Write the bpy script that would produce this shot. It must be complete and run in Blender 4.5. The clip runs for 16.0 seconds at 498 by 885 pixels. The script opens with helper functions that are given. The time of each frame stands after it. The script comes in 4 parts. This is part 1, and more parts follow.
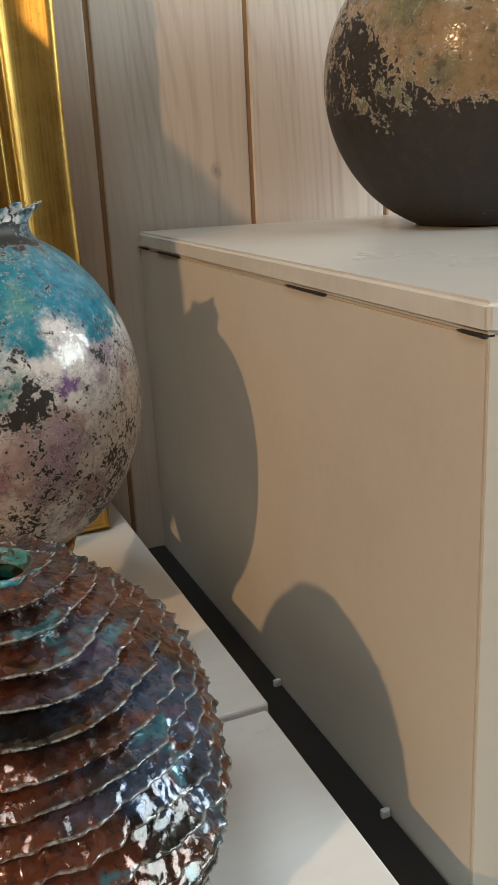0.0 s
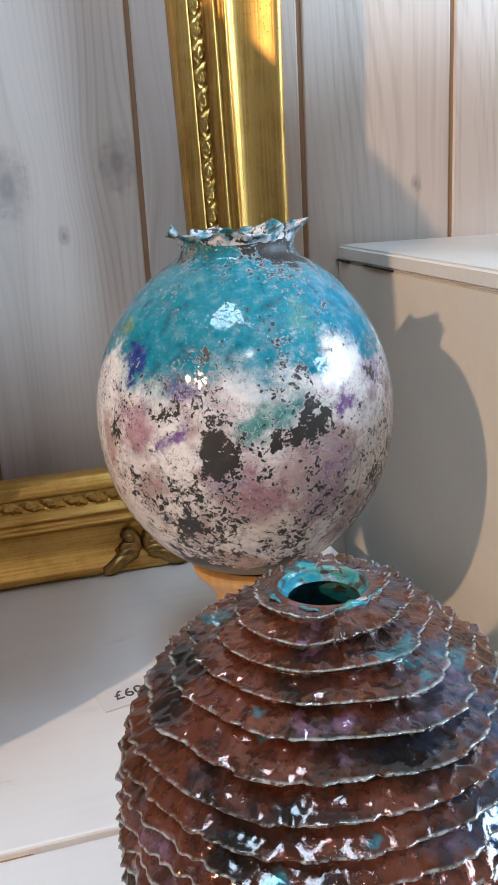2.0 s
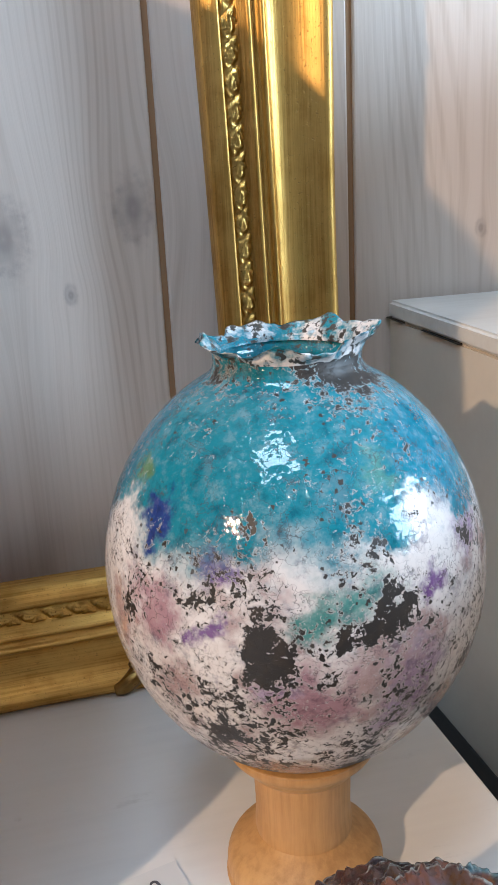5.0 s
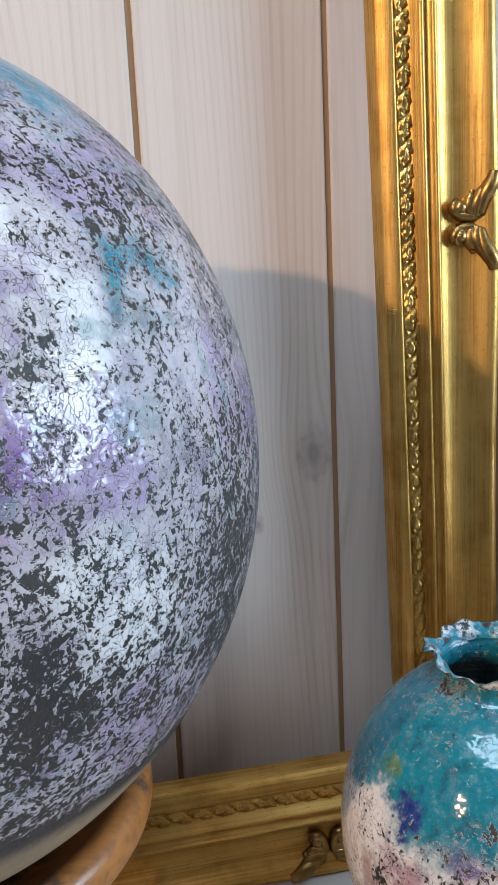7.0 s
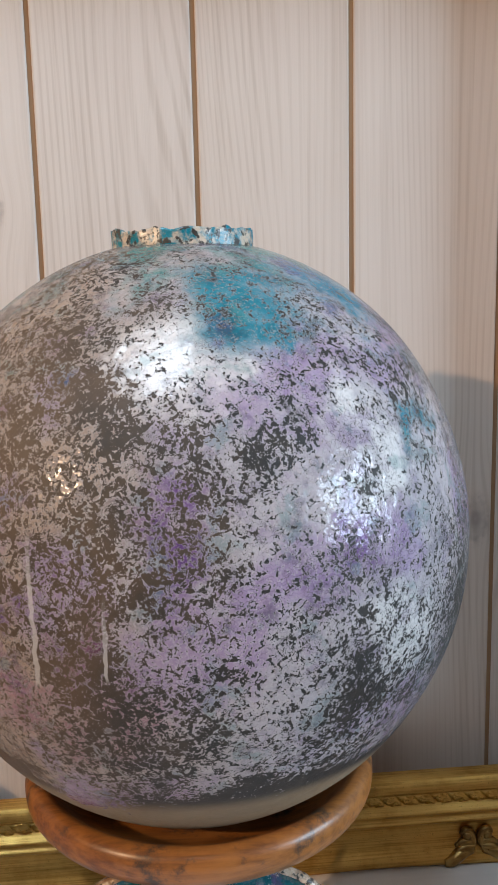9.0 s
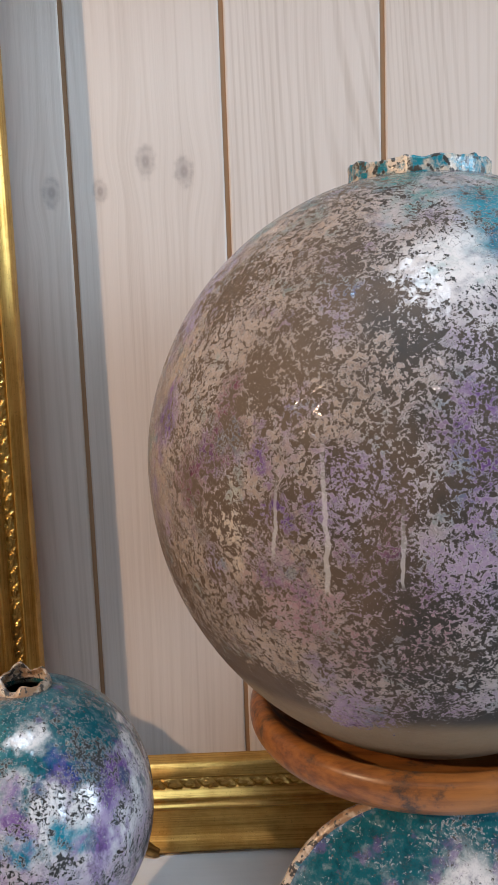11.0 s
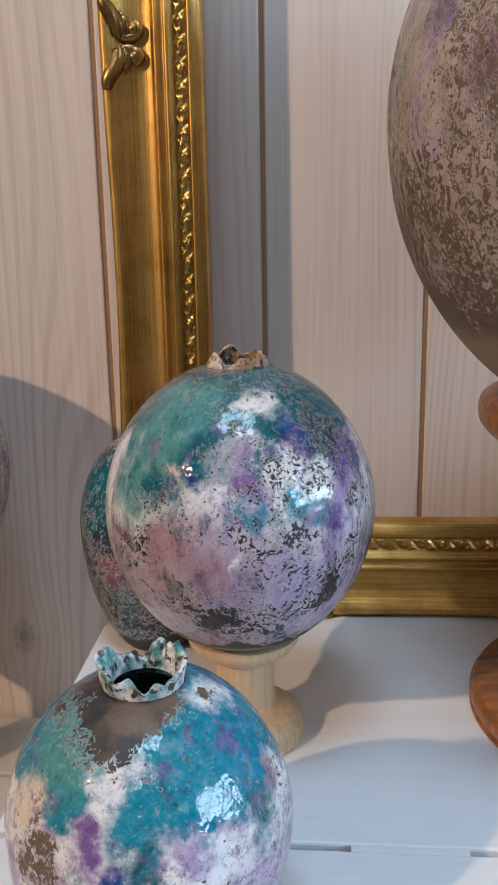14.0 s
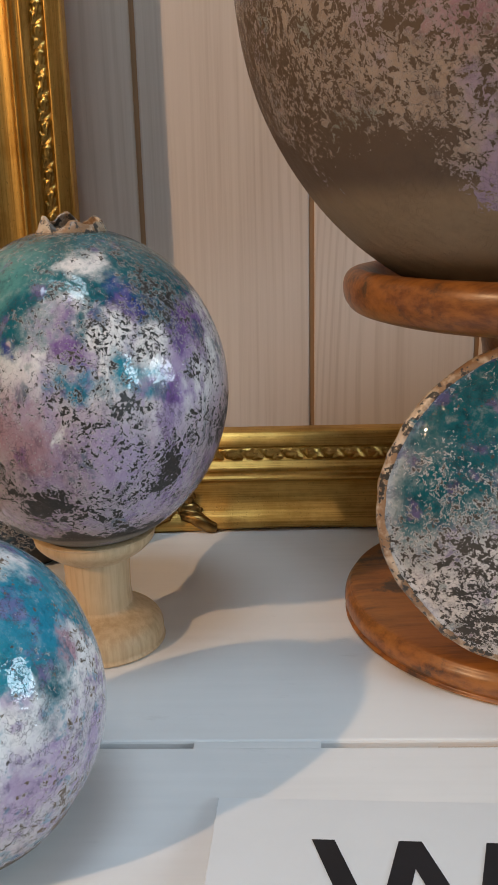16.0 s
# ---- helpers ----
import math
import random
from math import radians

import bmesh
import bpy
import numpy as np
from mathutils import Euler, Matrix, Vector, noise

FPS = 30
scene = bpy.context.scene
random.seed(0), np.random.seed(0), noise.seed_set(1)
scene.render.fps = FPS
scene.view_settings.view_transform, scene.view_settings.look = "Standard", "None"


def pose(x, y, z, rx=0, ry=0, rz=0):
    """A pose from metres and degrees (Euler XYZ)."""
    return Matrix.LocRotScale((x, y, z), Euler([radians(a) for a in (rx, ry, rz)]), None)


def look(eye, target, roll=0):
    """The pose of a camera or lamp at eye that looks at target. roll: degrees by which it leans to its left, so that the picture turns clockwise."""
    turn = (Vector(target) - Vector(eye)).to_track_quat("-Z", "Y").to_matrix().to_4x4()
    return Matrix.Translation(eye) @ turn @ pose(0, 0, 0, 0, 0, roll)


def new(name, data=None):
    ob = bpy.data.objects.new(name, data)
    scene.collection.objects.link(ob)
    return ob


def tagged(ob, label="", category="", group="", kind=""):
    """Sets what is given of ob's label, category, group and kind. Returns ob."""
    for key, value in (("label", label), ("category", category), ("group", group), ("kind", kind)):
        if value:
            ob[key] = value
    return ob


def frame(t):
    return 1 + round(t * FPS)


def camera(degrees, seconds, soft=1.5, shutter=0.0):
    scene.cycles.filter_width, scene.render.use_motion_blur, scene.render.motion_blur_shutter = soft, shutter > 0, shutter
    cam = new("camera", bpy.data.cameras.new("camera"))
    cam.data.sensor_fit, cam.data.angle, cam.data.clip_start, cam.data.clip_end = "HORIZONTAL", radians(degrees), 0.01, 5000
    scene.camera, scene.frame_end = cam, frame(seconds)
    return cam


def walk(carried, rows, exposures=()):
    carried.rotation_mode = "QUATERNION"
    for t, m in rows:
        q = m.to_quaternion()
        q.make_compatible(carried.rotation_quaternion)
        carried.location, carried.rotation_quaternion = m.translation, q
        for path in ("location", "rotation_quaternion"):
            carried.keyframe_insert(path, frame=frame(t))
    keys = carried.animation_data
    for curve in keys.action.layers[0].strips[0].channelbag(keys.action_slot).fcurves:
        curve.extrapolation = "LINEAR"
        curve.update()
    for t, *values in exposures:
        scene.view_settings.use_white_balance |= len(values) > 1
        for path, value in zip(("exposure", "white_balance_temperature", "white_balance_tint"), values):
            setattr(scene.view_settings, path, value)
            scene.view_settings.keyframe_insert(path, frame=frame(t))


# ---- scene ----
cam = camera(32.6, 16.0)
PATH = [
    (0, (0.002, 0.011, 0.274), (0.713, 1.79, -0.299), -2.9),
    (0.5, (-0.027, 0.026, 0.284), (0.599, 1.843, -0.267), -3.2),
    (1, (-0.044, 0.032, 0.284), (0.526, 1.868, -0.265), -3.4),
    (1.5, (-0.06, 0.038, 0.279), (0.475, 1.886, -0.268), -3.3),
    (2, (-0.081, 0.043, 0.283), (0.429, 1.898, -0.263), -3.1),
    (2.5, (-0.091, 0.04, 0.269), (0.413, 1.897, -0.278), -2.8),
    (3, (-0.101, 0.056, 0.279), (0.38, 1.919, -0.265), -3.0),
    (3.2, (-0.092, 0.069, 0.283), (0.38, 1.933, -0.265), -3.0),
    (5.3, (-0.061, 0.165, 0.346), (0.416, 2.022, -0.226), -2.9),
    (5.5, (-0.068, 0.163, 0.361), (0.415, 2.022, -0.199), -2.8),
    (6, (-0.091, 0.156, 0.399), (0.378, 2.034, -0.107), -2.6),
    (6.5, (-0.122, 0.141, 0.436), (0.311, 2.037, -0.033), -2.7),
    (7, (-0.155, 0.122, 0.47), (0.212, 2.045, 0.055), -2.7),
    (7.5, (-0.183, 0.084, 0.499), (0.098, 2.026, 0.111), -1.7),
    (8, (-0.207, 0.029, 0.532), (0.001, 1.985, 0.174), -1.5),
    (8.2, (-0.216, 0.011, 0.541), (-0.03, 1.971, 0.188), -1.4),
    (10.3, (-0.33, -0.065, 0.519), (-0.256, 1.911, 0.217), -2.0),
    (10.5, (-0.339, -0.063, 0.514), (-0.285, 1.913, 0.208), -2.1),
    (11, (-0.373, -0.045, 0.491), (-0.385, 1.933, 0.192), -2.0),
    (11.5, (-0.41, -0.033, 0.471), (-0.478, 1.942, 0.162), -2.1),
    (12, (-0.447, -0.03, 0.446), (-0.555, 1.938, 0.108), -1.7),
    (12.5, (-0.46, -0.025, 0.415), (-0.589, 1.936, 0.048), -1.7),
    (13, (-0.465, -0.022, 0.392), (-0.606, 1.934, -0.001), -1.7),
    (13.5, (-0.483, -0.017, 0.362), (-0.635, 1.93, -0.069), -1.4),
    (14, (-0.486, -0.011, 0.326), (-0.647, 1.924, -0.153), -1.1),
    (14.5, (-0.495, -0.015, 0.298), (-0.651, 1.914, -0.204), -1.1),
    (15, (-0.498, -0.016, 0.277), (-0.654, 1.907, -0.249), -1.0),
    (15.5, (-0.47, -0.009, 0.259), (-0.618, 1.907, -0.295), -1.5),
    (16, (-0.426, 0.019, 0.263), (-0.481, 1.942, -0.285), -1.3),
]
EXPOSURES = [(0, -0.35, 8400, 10), (0.5, 0.0, 6900, 10), (1, 0.2, 6500, 10), (2.5, 0.47, 6300, 10), (5.5, 0.38, 6350, 10), (7, 0.12, 6350, 10), (8, -0.12, 6700, 10),
             (10.5, -0.10, 6550, 10), (11.5, -0.10, 6300, 10), (12.5, -0.07, 5800, 10), (14, -0.12, 6150, 10), (15.5, -0.25, 6900, 10), (16, -0.33, 7100, 10)]
walk(cam, [(t, look(eye, target, roll)) for t, eye, target, roll in PATH], EXPOSURES)

# ---- light ----
def world_sky():
    w = bpy.data.worlds.new("sky")
    scene.world = w
    w.use_nodes = True
    nt = w.node_tree
    sky = nt.nodes.new("ShaderNodeTexSky")
    sky.sky_type = "NISHITA"
    sky.sun_disc = False
    sky.sun_elevation, sky.sun_rotation = radians(38), radians(200)
    nt.links.new(sky.outputs[0], nt.nodes["Background"].inputs[0])
    nt.nodes["Background"].inputs[1].default_value = 0.12


def lamp(name, kind, energy, colour, m, **more):
    d = bpy.data.lights.new(name, kind)
    d.energy, d.color = energy, colour
    if "size" in more:
        d.shape, d.size, d.size_y = "RECTANGLE", more["size"][0], more["size"][1]
    if "radius" in more:
        d.shadow_soft_size = more["radius"]
    if "cone" in more:
        d.spot_size, d.spot_blend = radians(more["cone"]), 0.5
    ob = new(name, d)
    ob.matrix_world = m
    return ob


world_sky()
LAMP = (-2.5, -1.35, 1.75)
lamp("spot_lamp", "SPOT", 235, (1.0, 0.68, 0.42), look(LAMP, (-0.2, 0.5, 0.2)), radius=0.035, cone=42)
lamp("ceiling_spot", "SPOT", 14, (1.0, 0.93, 0.85), look((-0.35, -1.55, 2.1), (-0.25, 0.5, 0.2)), radius=0.03, cone=60)
lamp("window_daylight", "AREA", 98, (0.60, 0.80, 1.0), look((2.55, -0.75, 0.95), (0.0, 0.4, 0.2)), size=(1.5, 1.1))
lamp("roof_window_daylight", "AREA", 23, (0.60, 0.80, 1.0), look((-0.55, -0.15, 2.17), (-0.55, -0.1499, 0.0)), size=(0.7, 0.7))


# ---- materials ----
class Nodes:
    """Short hand for building a node material."""

    def __init__(self, name):
        self.mat = bpy.data.materials.new(name)
        self.mat.use_nodes = True
        self.nt = self.mat.node_tree
        self.bsdf = self.nt.nodes["Principled BSDF"]

    def put(self, socket, value):
        if isinstance(value, bpy.types.NodeSocket):
            self.nt.links.new(value, socket)
        elif isinstance(value, (tuple, list)) and len(value) == 3 and socket.type == "RGBA":
            socket.default_value = (*value, 1)
        else:
            socket.default_value = value

    def math(self, op, a, b=0.0, c=0.0, clamp=False):
        n = self.nt.nodes.new("ShaderNodeMath")
        n.operation, n.use_clamp = op, clamp
        for s, v in zip(n.inputs, (a, b, c)):
            self.put(s, v)
        return n.outputs[0]

    def vec(self, op, a, b=(0, 0, 0), scale=None):
        n = self.nt.nodes.new("ShaderNodeVectorMath")
        n.operation = op
        self.put(n.inputs[0], a)
        if scale is not None:
            self.put(n.inputs["Scale"], scale)
        else:
            self.put(n.inputs[1], b)
        return n.outputs["Value"] if op in ("LENGTH", "DISTANCE", "DOT_PRODUCT") else n.outputs[0]

    def xyz(self, v):
        n = self.nt.nodes.new("ShaderNodeSeparateXYZ")
        self.put(n.inputs[0], v)
        return n.outputs

    def join(self, x, y, z):
        n = self.nt.nodes.new("ShaderNodeCombineXYZ")
        for s, v in zip(n.inputs, (x, y, z)):
            self.put(s, v)
        return n.outputs[0]

    def noise(self, v, scale, detail=2.0, rough=0.5, colour=False, warp=0.0):
        n = self.nt.nodes.new("ShaderNodeTexNoise")
        self.put(n.inputs["Vector"], v)
        n.inputs["Scale"].default_value = scale
        n.inputs["Detail"].default_value = detail
        n.inputs["Roughness"].default_value = rough
        n.inputs["Distortion"].default_value = warp
        return n.outputs["Color" if colour else "Fac"]

    def cells(self, v, scale, feature="DISTANCE_TO_EDGE"):
        n = self.nt.nodes.new("ShaderNodeTexVoronoi")
        n.feature = feature
        self.put(n.inputs["Vector"], v)
        n.inputs["Scale"].default_value = scale
        return n.outputs["Distance"]

    def step(self, v, lo, hi, a=0.0, b=1.0):
        n = self.nt.nodes.new("ShaderNodeMapRange")
        n.interpolation_type = "SMOOTHSTEP"
        for s, x in zip(n.inputs, (v, lo, hi, a, b)):
            self.put(s, x)
        return n.outputs[0]

    def mix(self, f, a, b, mode="MIX"):
        n = self.nt.nodes.new("ShaderNodeMix")
        n.data_type, n.blend_type = "RGBA", mode
        self.put(n.inputs[0], f)
        self.put(n.inputs[6], a)
        self.put(n.inputs[7], b)
        return n.outputs[2]

    def bump(self, h, distance, strength=1.0):
        n = self.nt.nodes.new("ShaderNodeBump")
        n.inputs["Distance"].default_value = distance
        n.inputs["Strength"].default_value = strength
        self.put(n.inputs["Height"], h)
        self.put(self.bsdf.inputs["Normal"], n.outputs[0])

    def set(self, **kw):
        for k, v in kw.items():
            self.put(self.bsdf.inputs[k.replace("_", " ")], v)
        return self.mat

    def world(self):
        return self.nt.nodes.new("ShaderNodeNewGeometry").outputs["Position"]

    def local(self):
        return self.nt.nodes.new("ShaderNodeTexCoord").outputs["Object"]

    def chance(self):
        return self.nt.nodes.new("ShaderNodeObjectInfo").outputs["Random"]


# knots of the panelling: x, z, half width
KNOTS = [(0.020, 0.318, 0.015), (-0.028, 0.263, 0.005), (-0.068, 0.303, 0.017), (-0.429, 0.622, 0.009), (-0.507, 0.607, 0.007),
         (-0.464, 0.632, 0.009), (-0.552, 0.607, 0.009), (-0.785, -0.07, 0.012), (0.285, 0.29, 0.005)]


def mat_panelling():
    n = Nodes("whitewashed_pine")
    p = n.world()
    x, y, z = n.xyz(p)
    rnd = n.chance()
    u = x
    dark = 0.0
    for kx, kz, r in KNOTS:
        dx = n.math("SUBTRACT", x, kx)
        dz = n.math("MULTIPLY", n.math("SUBTRACT", z, kz), 0.62)
        d2 = n.math("ADD", n.math("MULTIPLY", dx, dx), n.math("MULTIPLY", dz, dz))
        fall = n.math("EXPONENT", n.math("MULTIPLY", d2, -1.0 / (2.6 * r) ** 2))
        u = n.math("SUBTRACT", u, n.math("MULTIPLY", n.math("MULTIPLY", dx, fall), 0.72))
        grain = n.noise(p, 150.0, 4.0)
        core = n.step(n.math("ADD", n.math("SQRT", d2), n.math("MULTIPLY", n.math("SUBTRACT", grain, 0.5), 1.1 * r)), 0.25 * r, 1.35 * r, 1.0, 0.0)
        core = n.math("MULTIPLY", core, n.math("ADD", 0.62, n.math("MULTIPLY", n.math("SINE", n.math("MULTIPLY", n.math("SQRT", d2), 9.0 / r)), 0.14)))
        dark = n.math("MAXIMUM", dark, core)
    shift = n.math("MULTIPLY", rnd, 37.0)
    broad = n.noise(n.join(n.math("ADD", n.math("MULTIPLY", u, 7.0), shift), shift, n.math("MULTIPLY", z, 0.9)), 1.0, 1.0)
    fine = n.noise(n.join(n.math("MULTIPLY", u, 420.0), shift, n.math("MULTIPLY", z, 5.0)), 1.0, 4.0, 0.65)
    streak = n.noise(n.join(n.math("ADD", n.math("MULTIPLY", u, 55.0), shift), shift, n.math("MULTIPLY", z, 1.1)), 1.0, 3.0, 0.6)
    lines = n.math("ADD", n.math("MULTIPLY", u, n.math("ADD", 22.0, n.math("MULTIPLY", rnd, 30.0))), n.math("ADD", n.math("MULTIPLY", broad, 7.0), n.math("MULTIPLY", streak, 0.16)))
    rings = n.math("SINE", n.math("MULTIPLY", lines, 17.0))
    g = n.math("ADD", n.math("MULTIPLY", n.step(rings, -0.1, 1.0), n.step(broad, 0.35, 0.6, 0.05, 0.16)), n.math("MULTIPLY", fine, 0.5))
    g = n.math("ADD", g, n.math("MULTIPLY", streak, 0.55))
    c = n.mix(n.step(g, 0.42, 0.95), (0.66, 0.585, 0.54), (0.44, 0.36, 0.31))
    c = n.mix(n.math("MULTIPLY", rnd, 0.35), c, (0.60, 0.47, 0.38))
    c = n.mix(n.math("MULTIPLY", n.step(n.noise(p, 3.0, 2.0), 0.45, 0.7), 0.25), c, (0.70, 0.66, 0.63))
    c = n.mix(n.math("MULTIPLY", dark, 0.9), c, (0.24, 0.20, 0.19))
    hx, hz = n.math("SUBTRACT", x, -0.6895), n.math("SUBTRACT", z, 0.5535)
    hd = n.math("SQRT", n.math("ADD", n.math("MULTIPLY", hx, hx), n.math("MULTIPLY", hz, hz)))
    hd = n.math("ADD", hd, n.math("MULTIPLY", n.math("SUBTRACT", n.noise(p, 220.0, 3.0), 0.5), 0.003))
    hole = n.math("MULTIPLY", n.step(hd, 0.0088, 0.0100, 1.0, 0.0), n.math("LESS_THAN", x, -0.6805))
    soot = n.math("MULTIPLY", n.step(n.noise(n.join(n.math("MULTIPLY", x, 380.0), 0.0, n.math("MULTIPLY", z, 130.0)), 1.0, 4.0), 0.42, 0.6), n.step(hd, 0.009, 0.017, 0.65, 0.0))
    c = n.mix(n.math("MULTIPLY", soot, n.math("LESS_THAN", x, -0.6805)), c, (0.10, 0.075, 0.06))
    # no recess here: the dark inside the hole is painted on the board
    c = n.mix(hole, c, (0.004, 0.003, 0.002))
    dark = n.math("MAXIMUM", dark, n.math("MULTIPLY", hole, 3.0))
    n.bump(n.math("SUBTRACT", n.math("MULTIPLY", g, -1.0), dark), 0.0006, 0.5)
    return n.set(Base_Color=c, Roughness=0.55)


def mat_bare_pine():
    n = Nodes("bare_pine_groove")
    x, y, z = n.xyz(n.world())
    g = n.noise(n.join(n.math("MULTIPLY", x, 300.0), 0.0, n.math("MULTIPLY", z, 3.0)), 1.0, 3.0)
    return n.set(Base_Color=n.mix(g, (0.40, 0.24, 0.13), (0.22, 0.12, 0.06)), Roughness=0.7)


def mat_paint(name, light, worn, rough=0.5, marks=True):
    n = Nodes(name)
    p = n.world()
    x, y, z = n.xyz(p)
    big = n.noise(p, 5.0, 4.0, 0.6)
    brush = n.noise(n.join(n.math("MULTIPLY", x, 9.0), n.math("MULTIPLY", y, 160.0), n.math("MULTIPLY", z, 160.0)), 1.0, 3.0)
    c = n.mix(n.step(n.math("ADD", big, n.math("MULTIPLY", brush, 0.25)), 0.5, 0.95), light, worn)
    h = n.math("MULTIPLY", brush, 0.4)
    if marks:
        spot = n.step(n.math("ADD", n.cells(p, 16.0, "F1"), n.math("MULTIPLY", n.noise(p, 260.0, 2.0), 0.05)), 0.055, 0.075, 1.0, 0.0)
        spot = n.math("MULTIPLY", spot, n.step(n.noise(p, 9.0), 0.52, 0.6))
        c = n.mix(n.math("MULTIPLY", spot, 0.8), c, (0.12, 0.10, 0.09))
        smear = n.step(n.noise(n.join(n.math("MULTIPLY", x, 20.0), n.math("MULTIPLY", y, 55.0), 0.0), 1.0, 5.0, 0.7), 0.6, 0.75)
        c = n.mix(n.math("MULTIPLY", smear, 0.22), c, (0.36, 0.35, 0.35))
        h = n.math("SUBTRACT", h, spot)
    n.bump(h, 0.0006, 0.45)
    return n.set(Base_Color=c, Roughness=n.math("ADD", rough, n.math("MULTIPLY", big, 0.15)))


def mat_gold(name, bright, deep, rough, streaks=(0, 0, 1), patina=0.35):
    n = Nodes(name)
    p = n.local()
    x, y, z = n.xyz(p)
    k = [700.0 if not s else 9.0 for s in streaks]
    lines = n.noise(n.join(n.math("MULTIPLY", x, k[0]), n.math("MULTIPLY", y, 500.0), n.math("MULTIPLY", z, k[2])), 1.0, 3.0, 0.6)
    wear = n.noise(p, 28.0, 5.0, 0.65)
    c = n.mix(n.step(n.math("ADD", n.math("MULTIPLY", lines, 0.5), n.math("MULTIPLY", wear, 0.5)), 0.42, 0.64), bright, deep)
    pits = n.step(n.noise(p, 620.0, 2.0, 0.6), 0.64, 0.70)
    c = n.mix(n.math("MULTIPLY", pits, patina), c, (0.10, 0.055, 0.02))
    n.bump(n.math("ADD", lines, n.math("MULTIPLY", pits, -1.0)), 0.0003, 0.5)
    return n.set(Base_Color=c, Metallic=1.0, Roughness=n.math("ADD", rough, n.math("MULTIPLY", wear, 0.18)))


def mat_wood(name, light, dark, rough, upright=True, coat=0.0, blotch=0.0):
    n = Nodes(name)
    x, y, z = n.xyz(n.local())
    if upright:
        v = n.join(n.math("MULTIPLY", x, 260.0), n.math("MULTIPLY", y, 260.0), n.math("MULTIPLY", z, 12.0))
    else:
        v = n.join(n.math("MULTIPLY", x, 12.0), n.math("MULTIPLY", y, 150.0), n.math("MULTIPLY", z, 220.0))
    g = n.noise(v, 1.0, 4.0, 0.65)
    b = n.noise(n.local(), 18.0, 5.0, 0.65)
    c = n.mix(n.step(n.math("ADD", n.math("MULTIPLY", g, 0.6), n.math("MULTIPLY", b, 0.4)), 0.38, 0.68), light, dark)
    if blotch:
        c = n.mix(n.math("MULTIPLY", n.step(n.noise(n.local(), 30.0, 6.0, 0.7), 0.53, 0.66), blotch), c, (0.045, 0.035, 0.03))
    n.bump(n.math("ADD", g, b), 0.0006, 0.5)
    return n.set(Base_Color=c, Roughness=n.math("ADD", rough, n.math("MULTIPLY", b, 0.2)), Coat_Weight=coat, Coat_Roughness=0.25)


HUES = {"teal": (0.012, 0.20, 0.27), "blue_teal": (0.01, 0.195, 0.295), "sea": (0.08, 0.25, 0.235), "dark_teal": (0.008, 0.105, 0.13),
        "white": (0.74, 0.70, 0.69), "lilac": (0.37, 0.275, 0.405), "purple": (0.185, 0.095, 0.265), "blue": (0.018, 0.045, 0.20),
        "pink": (0.38, 0.225, 0.265), "rose": (0.42, 0.30, 0.30), "warm": (0.13, 0.085, 0.055), "sand": (0.32, 0.225, 0.135), "ink": (0.012, 0.03, 0.055), "maroon": (0.20, 0.07, 0.10), "cream": (0.66, 0.53, 0.41), "green": (0.10, 0.20, 0.10),
        "smoke": (0.055, 0.047, 0.04), "clay": (0.026, 0.023, 0.022), "brown": (0.105, 0.07, 0.045), "grey": (0.23, 0.20, 0.165), "tan": (0.33, 0.20, 0.12),
        "moss": (0.20, 0.20, 0.13), "dusk": (0.42, 0.32, 0.26), "mauve": (0.42, 0.33, 0.39), "ash": (0.46, 0.41, 0.44)}


